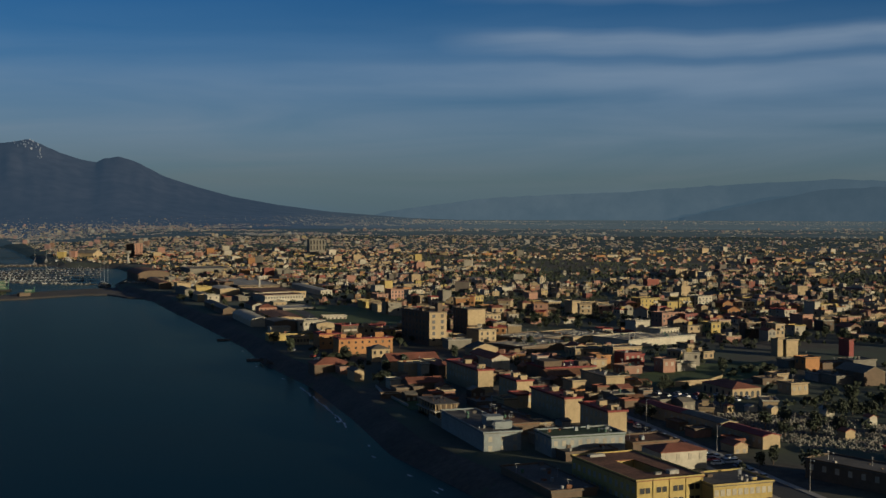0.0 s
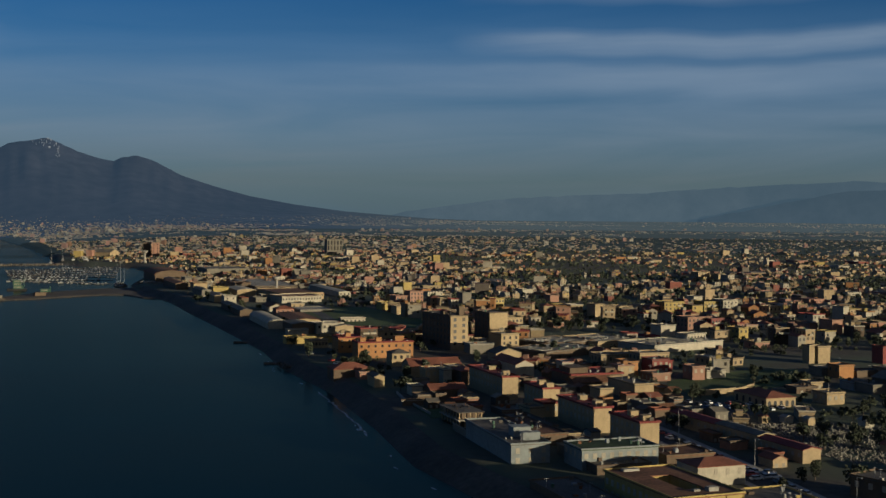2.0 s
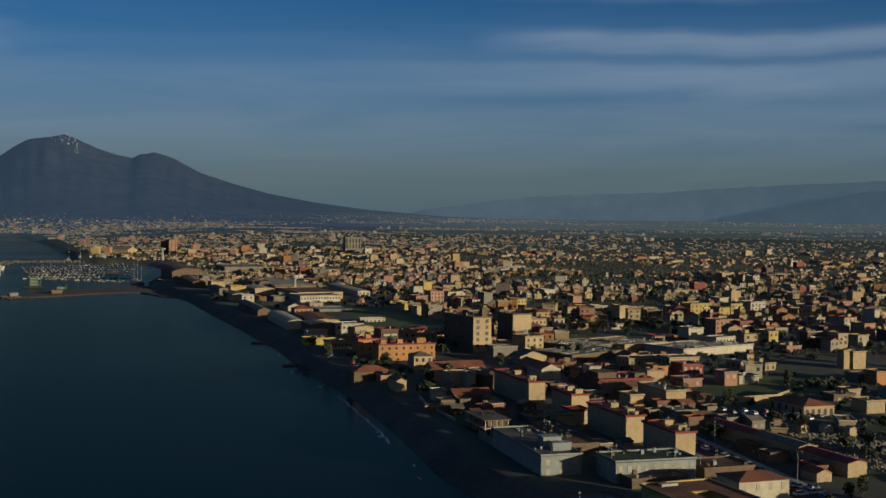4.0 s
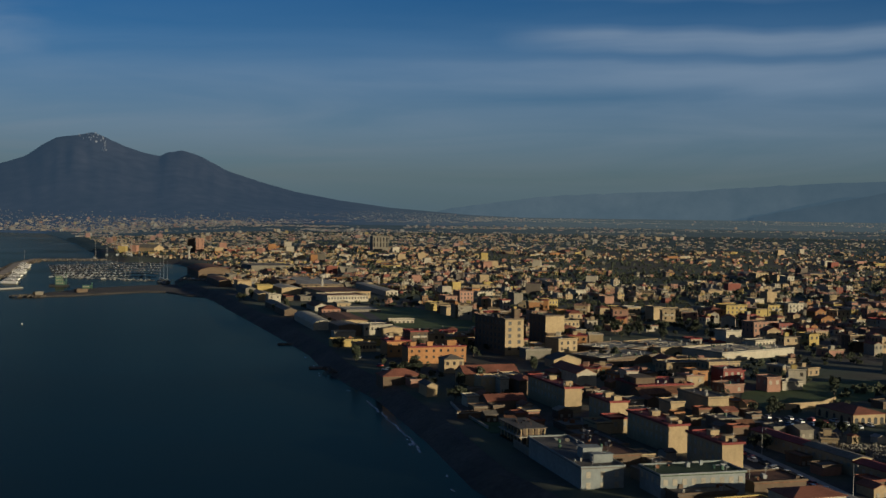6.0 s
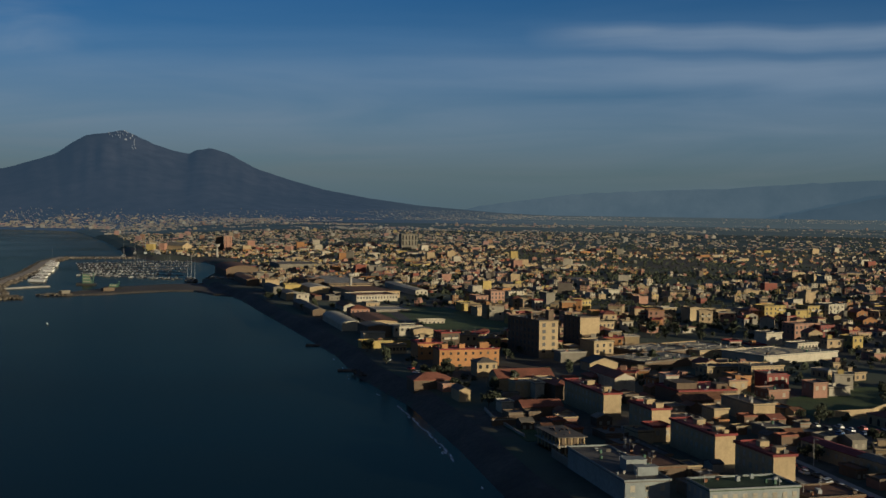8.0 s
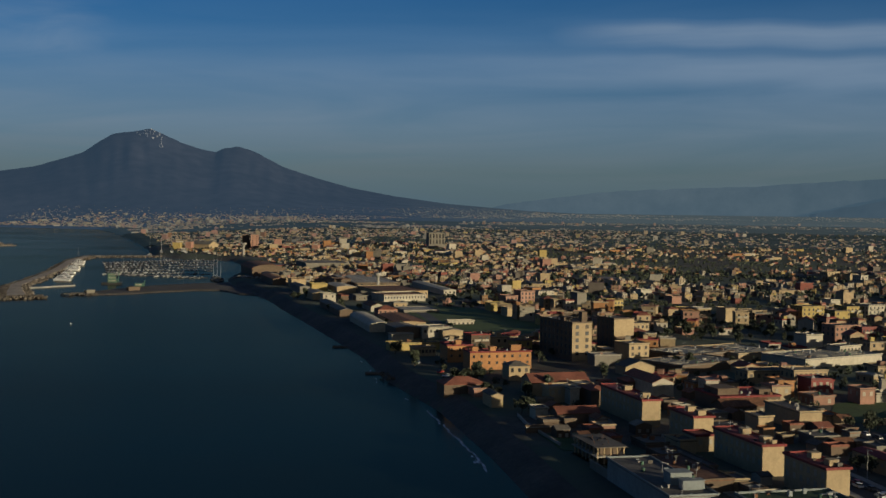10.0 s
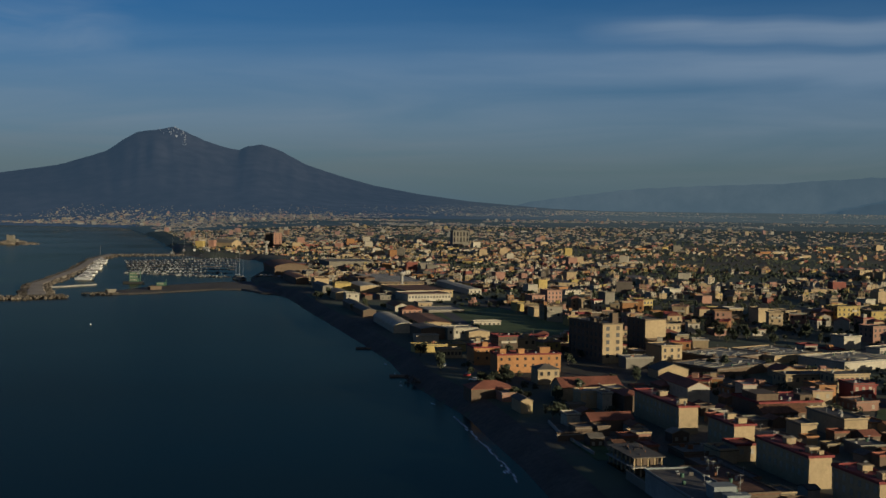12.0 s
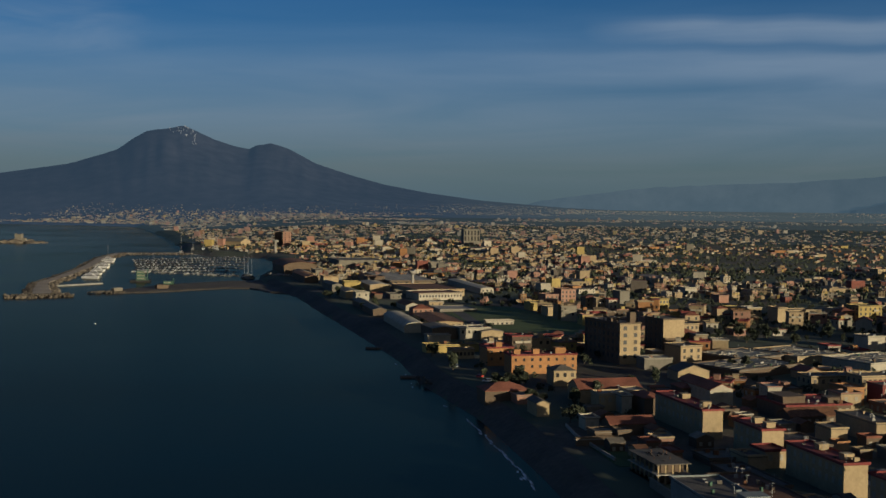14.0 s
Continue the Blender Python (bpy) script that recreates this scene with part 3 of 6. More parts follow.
# the brown walls of these two towers paint in their shaded sides
landmark(-7.9, 725.6, 11.6, 34, 5, 19.3, ang=30, wall="brown", wins="fl", count=2, side=8, step=3.4, size=(1.7, 1.7), huts=((7.4, 3.0, 3.2, 3.4, 5.2), (2.0, 12.0, 5.0, 4.0, 1.9)), name="tower_block", category="apartment tower", label="cream apartment tower with square window openings")
landmark(15.6, 776.9, 13, 18, 6, 16, ang=30, wall="brown", wins="l", side=4, name="apartment_block", category="apartment block", label="grey apartment block with blank cream gable")
landmark(21.1, 725.4, 12, 14, 6, 8, ang=30, wall="cream", wins="f", count=3, label="cream three-window house beside the tower")
landmark(-57.1, 681, 31, 12, 5, 8.3, ang=20, wall="orange", cover=REDFELT, wins="f", count=8, size=(0.9, 1.1), name="orange_block", category="apartment block", label="long orange plastered block with red roof", huts=((2, 3, 3, 3, 2.4), (11, 3, 3, 3, 2.4), (22, 4, 5, 4, 2.8)))


def half_built(x, y, w, d, ang):
    """An unfinished house: bare floor slabs on columns, with block walls set back."""
    t = thing("half_built_house", spot(x, y, 5, ang), "half-built concrete house with open columned storeys", "house")
    a = radians(ang)
    for i in range(3):
        claim(x + 4 * math.cos(a) - 9 * i * math.sin(a), y + 4 * math.sin(a) + 9 * i * math.cos(a), 8)
    for z in (0.0, 2.9, 5.8):
        bm = bmesh.new()
        box(bm, -0.7, -0.7, z - (3 if z == 0 else 0.25), w + 0.7, d + 0.7, z)
        part("floor_slab", bm, CONCRETE if z < 5 else FELT, t)
    for z in (0.0, 2.9):
        for i in range(5):
            for j in range(7):
                if 0 < i < 4 and 0 < j < 6:
                    continue
                bm = bmesh.new()
                u, v = (w - 0.4) * i / 4, (d - 0.4) * j / 6
                box(bm, u, v, z, u + 0.4, v + 0.4, z + 2.65)
                part("column", bm, WALLS["cream"], t)
        bm = bmesh.new()
        box(bm, 1.6, 1.8, z, w - 0.6, d - 0.6, z + 2.65)
        part("block_wall", bm, WALLS["brown"], t)
    for k in range(12):
        bm = bmesh.new()
        u, v = RNG.uniform(0, w - 0.3), RNG.uniform(0, d - 3)
        if k < 7:
            box(bm, u, v, 5.8, u + 0.15, v + RNG.uniform(2, 6) * 0.5, 6.0 + RNG.uniform(0, 0.25))
            part("timber", bm, BARK, t)
        else:
            box(bm, u, v, 5.8, u + 0.12, v + 0.12, 5.8 + RNG.uniform(0.6, 1.2))
            part("rebar_post", bm, RUST, t)


half_built(-2.8, 470.7, 9, 20, 20)
landmark(48, 577.8, 26, 22, 5.5, 5.0, wall="brown", cover=REDFELT, roof="flat", wins="f", count=9, size=(0.9, 1.2), huts=((2, 6, 9, 12, 2.6), (19, 4, 5, 5, 2.2)), label="long brown block with low parapet")
landmark(71.4, 541.2, 9, 25, 5.5, 6, wall="cream", cover=FELT, label="cream gabled-end hall with dark roof")
landmark(140.0, 326.0, 12, 53, 5, 5.4, ang=37, wall="brown", wins="lf", count=3, side=12, name="barracks", category="building", label="long dark two-storey block with rows of shuttered windows")
landmark(-70.3, 707.1, 13, 14, 5, 8.3, ang=20, wall="orange", cover=REDFELT, wins="f", count=3, size=(0.9, 1.1), name="orange_block", category="apartment block", label="orange plastered block with red roof", huts=((5, 3, 3, 3, 2.4),))
landmark(23.7, 495.3, 11.6, 9, 5.0, 3.6, ang=20, wall="cream", label="low cream annexe with flat roof")
landmark(78.7, 628.9, 7.1, 12, 5.0, 5.5, ang=20, wall="orange", label="small orange house with blank front")
landmark(89.0, 647.8, 16.7, 12, 5.0, 7.4, ang=20, wall="cream", wins="fl", count=7, keep=0.95, label="cream apartment row with two lines of windows")
landmark(93.7, 629.2, 9.7, 10, 5.0, 5.8, ang=20, wall="red", wins="f", count=3, cover=REDFELT, label="dark red house with flat roof")
depot = landmark(122.5, 523.5, 14.0, 24, 5.0, 4.0, ang=20, wall="cream", roof="hip", rise=2.0, cover=TILE, name="depot_hall", category="hall", label="cream depot hall with arched front openings and dark red roof")
for k in range(5):
    for face in ("front", "side"):
        bm = bmesh.new()
        ring = [(-0.75, 0.2), (0.75, 0.2)] + [(0.75 * math.cos(math.pi * q / 8), 2.1 + 0.75 * math.sin(math.pi * q / 8)) for q in range(9)]
        a = [bm.verts.new((p, -0.06, q)) for p, q in ring]
        b = [bm.verts.new((p, 0.02, q)) for p, q in ring]
        bm.faces.new(a)
        for q in range(len(ring)):
            bm.faces.new((a[q], b[q], b[(q + 1) % len(ring)], a[(q + 1) % len(ring)]))
        o = part("arch_opening", bm, GLASS, depot)
        o.matrix_basis = pose(14.0 * (k + 0.5) / 5, 0, 0.1) if face == "front" else pose(0, 24 * (k + 0.5) / 5, 0.1, 0, 0, -90)
landmark(150.1, 533.6, 8.7, 10, 5.0, 4.6, ang=20, wall="cream", wins="fl", count=3, label="low cream house beside the cemetery")
landmark(182.5, 675.9, 3.4, 6, 5.0, 9.2, ang=20, wall="cream", label="narrow cream house with blank front")
landmark(187.3, 676.1, 7.6, 9, 5.0, 8.6, ang=20, wall="cream", label="tall cream house with blank gable front")
landmark(180.5, 617.0, 8.4, 9, 5.0, 5.9, ang=20, wall="orange", wins="l", label="orange house with flat roof")
landmark(221.9, 677.3, 3.0, 9, 5.0, 8.6, ang=20, wall="red", label="narrow red house")
landmark(73.7, 336.1, 18.9, 16, 5.0, 4.3, ang=20, wall="yellow", wins="f", count=10, label="low yellow house with cluttered roof terrace")
landmark(62.7, 407.2, 17.0, 14, 5.0, 2.6, ang=20, wall="brown", cover=RUST, label="low house with rusty flat roof")
landmark(39.0, 391.1, 18.1, 9, 5.0, 2.4, ang=20, wall="brown", cover=FELT, label="low dark shed with flat roof")
landmark(22.0, 436.0, 13, 34, 5.0, 3.6, ang=20, wall="brown", cover=RUST, name="workshop", category="workshop", label="low workshop with rust-brown sheet roof")
landmark(34.7, 441.9, 4.4, 8, 5.0, 3.0, ang=20, wall="cream", label="small cream outbuilding")
landmark(24.5, 493.2, 5.6, 9, 5.0, 3.9, ang=20, wall="cream", label="small cream annexe between the slabs")
landmark(29.9, 497.1, 6.9, 9, 5.0, 5.0, ang=20, wall="cream", cover=REDFELT, wins="f", count=2, label="small cream house with red flat roof")
landmark(56.6, 539.0, 6.0, 10, 5.0, 4.8, ang=20, wall="cream", label="cream house with blank front")
landmark(39.5, 509.3, 13.5, 20, 5.0, 4.1, ang=20, wall="brown", cover=FELT, label="low dark house with flat roof")
landmark(107.9, 606.4, 6.7, 9, 5.0, 6.1, ang=20, wall="pink", wins="fl", count=2, label="pale pink house with small windows")
landmark(115.8, 612.4, 10.5, 9, 5.0, 3.5, ang=20, wall="white", label="low white house")
landmark(78.9, 618.7, 5.6, 12, 5.0, 6.6, ang=20, wall="orange", label="orange house with blank gable")
landmark(91.1, 620.5, 9.1, 11, 5.0, 7.6, ang=20, wall="red", wins="f", count=3, label="red house with white window strips")
landmark(70.4, 657.8, 33.4, 12, 5.0, 5.4, ang=20, wall="cream", wins="fl", count=9, label="long cream house with rows of windows")
landmark(14.8, 622.0, 9, 12, 5.0, 4.6, ang=20, wall="brown", roof="hip", cover=TILE, wins="f", count=3, label="low brown house with dark tile roof")
landmark(-37.1, 648.9, 9.9, 10, 5.0, 6.5, ang=20, wall="cream", roof="hip", cover=FELT, wins="f", count=3, label="cream house with dark hipped roof")
landmark(-62.4, 604.4, 18.2, 13, 5.0, 3.8, ang=20, wall="brown", roof="hip", cover=TILE, name="boathouse", category="shed", label="low brown boathouse with broad brown tile roof")
landmark(-49.6, 599.5, 5.9, 9, 5.0, 3.0, ang=20, wall="pink", cover=SHEET, label="small shed with pale pink sheet roof")
landmark(-25.9, 605.0, 25.7, 14, 5.0, 5.5, ang=20, wall="cream", roof="gable_x", cover=TILE, label="long house under a brown tile roof")
landmark(-18.4, 589.5, 11.7, 9, 5.0, 6.0, ang=20, wall="cream", wins="f", count=4, cover=CONCRETE, label="cream house stepped against its neighbour")
landmark(-10.1, 586.0, 4.0, 8, 5.0, 6.3, ang=20, wall="white", wins="f", count=1, label="small white house with one window")
landmark(-7.2, 599.2, 6.9, 9, 5.0, 6.1, ang=20, wall="cream", cover=CONCRETE, label="cream house with flat roof")
landmark(-1.9, 583.8, 8.0, 14, 5.0, 6.1, ang=20, wall="brown", roof="hip", cover=TILE, label="brown house with hipped tile roof")
landmark(-23.2, 549.4, 4.9, 7, 5.0, 3.9, ang=20, wall="white", wins="f", count=1, label="small white hut by the garden wall")
landmark(-14.9, 540.6, 16.2, 9, 5.0, 3.8, ang=20, wall="brown", roof="gable_x", cover=TILE, name="shed", category="shed", label="low shed with red-brown tile roof")
landmark(-25.9, 521.3, 13.5, 1.2, 4.0, 3.0, ang=20, wall="brown", cover=CONCRETE, low=1, name="garden_wall", category="wall", label="cream retaining wall of the garden")
landmark(3.2, 708.0, 14.0, 10, 5.0, 5.0, ang=20, wall="grey", cover=CONCRETE, label="white low block with terraces")
landmark(16.5, 674.0, 14.7, 12, 5.0, 4.2, ang=20, wall="cream", roof="gable", cover=FELT, label="house with pale yellow pediment")
landmark(24.0, 606.5, 9.5, 30, 5.0, 6.6, ang=20, wall="white", roof="gable", cover=TILE, wins="fl", count=1, label="white house with pediment gable")
landmark(29.2, 839.1, 11.1, 12, 5.0, 8.7, ang=24, wall="cream", wins="fl", count=4, label="cream house with arched top windows")
landmark(-40.9, 573.1, 4.7, 12, 5.0, 4.8, ang=20, wall="cream", roof="gable", cover=FELT, label="cream cottage with gabled front")
landmark(-130.4, 842.0, 13.5, 74, 5.0, 3.6, ang=19, wall="white", roof="vault", cover=PALE, rise=2.6, name="boat_shed", category="shed", label="long boat shed with pale vaulted sheet roof")
landmark(-117.0, 862.5, 19.5, 60, 5.0, 4.2, ang=19, wall="cream", roof="gable", rise=1.0, cover=RUST, wins="f", count=5, name="workshop", category="shed", label="shed with rust roof and arched cream front")
landmark(-105.1, 750.4, 28.0, 9, 5.0, 3.6, ang=22, wall="yellow", cover=FELT, name="workshop", category="shed", label="low cream and yellow workshop")
landmark(-89.8, 728.9, 11.8, 8, 5.0, 4.3, ang=22, wall="cream", wins="f", count=6, name="workshop", category="shed", label="low cream hut row")
landmark(-110.5, 797.1, 12.9, 8, 5.0, 3.4, ang=22, wall="white", cover=SHEET, name="workshop", category="shed", label="low white shed")
landmark(-94.6, 813.0, 18.0, 14, 5.0, 6.2, ang=22, wall="white", cover=SHEET, wins="f", count=5, name="workshop", category="shed", label="white workshop with grey roof")
landmark(-82.4, 812.0, 12.6, 12, 5.0, 4.8, ang=22, wall="cream", roof="gable", rise=1.0, cover=SHEET, name="workshop", category="shed", label="workshop with white sheet roof")
landmark(-109.8, 810.1, 14.2, 26, 5.0, 6.2, ang=22, wall="brown", roof="gable", rise=1.0, cover=SHEET, name="workshop", category="shed", label="grey open-sided shed")
landmark(-139.9, 944.3, 13.8, 12, 5.0, 4.9, ang=22, wall="pink", roof="hip", cover=TILE, wins="f", count=4, label="pink house with red hipped roof")
landmark(-154.0, 1073.0, 36, 30, 5.0, 5.0, ang=28, wall="white", cover=RUST, wins="f", count=14, name="factory_hall", category="factory", label="factory hall with white front and rust roof")
landmark(-160.0, 1106.5, 40, 72, 5.0, 5.4, ang=26, wall="cream", cover=RUST, wins="f", count=12, name="factory_hall", category="factory", label="factory hall with pale columned front")
landmark(-113.0, 1150.0, 11, 118, 5.0, 4.6, ang=20, wall="white", roof="gable", rise=0.7, cover=PALE, wins="f", count=3, name="factory_hall", category="factory", label="long narrow factory hall with pale sheet roof")
ribbed_hall(-200.5, 1207.0, 43, 122, 5.4)
landmark(-200.2, 1056.4, 10.2, 12, 5.0, 6.4, ang=22, wall="white", wins="fl", count=2, label="white seafront house with flat roof")
landmark(-231.7, 1167.8, 14.4, 12, 5.0, 6.6, ang=22, wall="yellow", name="workshop", category="shed", label="low yellow workshop")
landmark(-335.3, 1369.0, 33.8, 90, 5.0, 7.0, ang=22, wall="brown", roof="vault", cover=RUST, rise=5, name="warehouse", category="warehouse", label="brown-roofed harbour warehouse")
landmark(-305.9, 1504.9, 50.7, 70, 5.0, 7.3, ang=22, wall="grey", cover=SHEET, name="factory_hall", category="factory", label="long grey factory hall")
landmark(-228.1, 2126.0, 26.4, 30, 9.0, 25.1, ang=15, wall="grey", wins="f", count=5, size=(2.2, 7.0), step=9.0, name="silo_building", category="silo", label="square silo building with ribbed brown front")
landmark(-524.4, 2059.3, 11.8, 16, 8.8, 18.7, ang=15, wall="brown", name="tower_block", category="apartment tower", label="dark brick tower block")
landmark(-506.0, 2041.5, 12.6, 18, 8.6, 19.5, ang=15, wall="pink", wins="f", count=2, name="tower_block", category="apartment tower", label="pale pink tower block")
landmark(0.0, 1084.1, 8.2, 12, 5.0, 8.9, ang=25, wall="grey", label="grey blank-sided block")
landmark(24.1, 1022.1, 10.4, 12, 5.0, 8.4, ang=25, wall="yellow", wins="fl", count=4, label="yellow house with small windows")
landmark(76.3, 1001.3, 11.5, 14, 5.0, 5.0, ang=25, wall="yellow", label="bright yellow house with flat roof")
landmark(77.0, 1108.7, 8.6, 12, 5.0, 5.5, ang=25, wall="pink", label="pink house with flat roof")
landmark(56.0, 1174.2, 10.9, 12, 5.0, 6.4, ang=25, wall="white", label="white house with blank front")
landmark(-44.6, 1068.5, 12.1, 14, 5.0, 10.7, ang=25, wall="pink", wins="fl", count=4, label="pink apartment house with white bands")
landmark(-55.0, 1036.3, 10.2, 14, 5.0, 8.9, ang=25, wall="pink", wins="fl", count=3, label="pink apartment house with balconies")
landmark(-50.9, 967.6, 10.5, 12, 5.0, 5.7, ang=25, wall="cream", label="cream house with blank front")
landmark(-64.8, 1005.9, 11.8, 12, 5.0, 5.5, ang=25, wall="yellow", label="low yellow house")
landmark(100.0, 958.8, 7.1, 12, 5.0, 9.1, ang=25, wall="cream", label="cream apartment block with blank end")
landmark(106.7, 964.4, 22.6, 12, 5.0, 7.0, ang=25, wall="cream", wins="fl", count=8, label="cream apartment row with balconies")
landmark(138.0, 1004.3, 16.2, 12, 5.0, 5.0, ang=25, wall="white", wins="fl", count=5, label="white apartment house")
landmark(156.4, 982.8, 18.7, 14, 5.0, 9.4, ang=25, wall="yellow", wins="fl", count=5, label="yellow apartment house with balconies")
landmark(187.4, 984.3, 15.2, 14, 5.0, 9.8, ang=25, wall="yellow", wins="fl", count=5, label="yellow apartment house with balconies")
landmark(202.3, 985.0, 13.7, 14, 5.0, 11.2, ang=25, wall="white", wins="fl", count=4, label="white apartment house with balconies")
landmark(149.5, 846.0, 18.6, 13, 5.0, 9.2, ang=25, wall="pink", wins="fl", count=6, label="pale pink apartment house with balconies")
landmark(165.3, 846.7, 10.3, 13, 5.0, 8.5, ang=25, wall="red", wins="fl", count=4, label="red apartment house with balconies")
landmark(125.9, 810.1, 11.0, 12, 5.0, 7.0, ang=25, wall="white", label="white house with blank front")
landmark(201.3, 1101.5, 9.1, 12, 5.0, 6.0, ang=25, wall="white", label="white house with blank front")
landmark(237.0, 981.2, 11.7, 12, 5.0, 6.7, ang=25, wall="cream", wins="fl", count=3, label="cream house with flat roof")
landmark(283.6, 946.8, 5.5, 12, 5.0, 9.5, ang=25, wall="white", label="narrow white tower house")
landmark(229.8, 845.3, 7.3, 12, 5.0, 6.1, ang=25, wall="pink", label="pink house with blank front")
landmark(241.7, 833.9, 8.7, 13, 5.0, 9.1, ang=25, wall="pink", label="tall pink house")
landmark(174.2, 804.7, 7.2, 12, 5.0, 6.2, ang=25, wall="yellow", wins="fl", count=2, label="yellow house with dark windows")
landmark(262.2, 800.9, 10.0, 12, 5.0, 4.4, ang=25, wall="brown", roof="gable", cover=TILE, label="brown gabled house")
landmark(271.3, 1447.7, 15.9, 14, 5.0, 10.5, ang=25, wall="cream", wins="fl", count=4, label="cream apartment block with balconies")
landmark(292.2, 1437.4, 8.0, 14, 5.0, 9.1, ang=25, wall="cream", label="cream apartment block")
landmark(298.5, 1415.0, 8.7, 14, 5.0, 9.0, ang=25, wall="white", wins="fl", count=2, label="white apartment block")
landmark(44.0, 685.0, 44, 28, 5.0, 3.6, ang=43, wall="brown", cover=MARKET, name="market_hall", category="hall", label="long market hall with grey roof and skylights")
landmark(51.0, 727.0, 36, 30, 5.0, 3.6, ang=43, wall="brown", cover=MARKET, name="market_hall", category="hall", label="market hall with dark roof and rows of skylights")
landmark(78.0, 741.0, 34, 36, 5.0, 3.4, ang=38, wall="cream", cover=MARKET, name="market_hall", category="hall", label="market hall with cream front and flat grey roof")
landmark(107.5, 718.0, 56, 30, 5.0, 4.0, ang=36, wall="white", cover=MARKET, name="market_hall", category="hall", label="market hall with long white front")
landmark(133.0, 758.0, 16, 9, 5.0, 6.6, ang=36, wall="white", wins="f", count=6, name="market_office", category="office", label="white two-storey office above the market hall")
landmark(190.8, 561.7, 11.9, 20, 5.0, 5.9, ang=20, wall="brown", roof="gable", cover=SHEET, name="shed", category="shed", label="olive shed with a pale pitched roof")
landmark(174.7, 576.3, 9.5, 10, 5.0, 3.2, ang=20, wall="blue", name="shed", category="shed", label="low grey depot shed behind the cemetery")
landmark(179.6, 565.2, 12.5, 12, 5.0, 3.6, ang=20, wall="grey", cover=FELT, name="shed", category="shed", label="low dark depot shed behind the cemetery")
landmark(145.9, 564.7, 10.7, 8, 5.0, 2.4, ang=20, wall="brown", wins="f", count=2, label="small brown lodge beside the lawn")
landmark(155.4, 576.0, 6.2, 8, 5.0, 3.2, ang=20, wall="cream", wins="f", count=2, label="small cream house beside the lawn")
landmark(174.6, 626.0, 10.2, 10, 5.0, 3.4, ang=20, wall="grey", cover=FELT, label="low grey house with flat roof")
landmark(190.5, 621.5, 14, 9, 5.0, 2.6, ang=20, wall="brown", cover=FELT, label="low dark brown house with flat roof")
landmark(204.6, 617.6, 13.7, 12, 5.0, 4.5, ang=20, wall="grey", label="low grey house with flat roof")
landmark(-261.5, 1222.3, 13.4, 20, 5.0, 7.0, ang=22, wall="cream", cover=RUST, name="warehouse", category="warehouse", label="low warehouse with rusty roof")
landmark(-293.7, 1330.0, 18.8, 24, 5.0, 6.4, ang=22, wall="grey", cover=SHEET, name="warehouse", category="warehouse", label="low grey warehouse near the marina")
landmark(-220.1, 1216.9, 15.1, 20, 5.0, 8.0, ang=22, wall="brown", cover=RUST, wins="f", count=4, label="brown factory house with flat roof")
landmark(-126.2, 980.6, 26.3, 30, 5.0, 1.3, ang=22, wall="grey", cover=CONCRETE, name="platform", category="platform", label="low concrete yard platform beside the meadow")
landmark(-87.0, 898.8, 18.1, 5, 5.0, 2.3, ang=22, wall="white", wins="f", count=6, name="hut", category="hut", label="low white hut row in the meadow")
landmark(-212.6, 1076.0, 12.1, 40, 5.0, 5.6, ang=22, wall="cream", roof="gable", rise=1.0, cover=SHEET, name="workshop", category="shed", label="cream fronted shed with long grey roof")
landmark(-283.5, 1240.6, 12.6, 80, 5.0, 5.7, ang=22, wall="brown", roof="gable", rise=1.0, cover=RUST, name="workshop", category="shed", label="long brown shed with rust roof")
landmark(-306.7, 1312.5, 12.3, 38, 5.0, 5.5, ang=22, wall="brown", roof="gable", rise=1.0, cover=FELT, name="workshop", category="shed", label="long dark shed near the harbour")
landmark(-151.0, 984.0, 10.5, 32, 5.0, 3.6, ang=20, wall="white", roof="gable", rise=2.2, cover=RUST, name="workshop", category="shed", label="long shed with white gable and brown roof")
landmark(-236.9, 1142.0, 8.6, 50, 5.0, 5.7, ang=22, wall="grey", roof="gable", rise=1.0, cover=SHEET, name="workshop", category="shed", label="long grey shed at the seafront")
landmark(-207.3, 1156.4, 17.1, 50, 5.0, 5.3, ang=22, wall="cream", roof="gable", rise=1.0, cover=PALE, name="workshop", category="shed", label="long workshop with pale ridge roof")
landmark(-166.0, 938.0, 9, 88, 5.0, 4.2, ang=20, wall="brown", roof="gable", rise=1.4, cover=SHEET, name="workshop", category="shed", label="long dark shed with grey roof above the beach")
landmark(13.9, 497.8, 13.3, 12, 5.0, 1.8, ang=20, wall="brown", cover=SHEET, label="low dark shed with grey flat roof")
landmark(48.5, 569.8, 20.3, 10, 5.0, 3.3, ang=20, wall="brown", roof="gable_x", cover=RUST, wins="f", count=7, label="low brown house row with rust roof")
landmark(70.6, 511.5, 9.2, 10, 5.0, 3.1, ang=20, wall="grey", cover=SHEET, wins="f", count=4, label="low grey depot shed by the street")
landmark(23.7, 462.1, 9.7, 30, 5.0, 1.9, ang=20, wall="brown", cover=FELT, label="low dark workshop with flat felt roof")


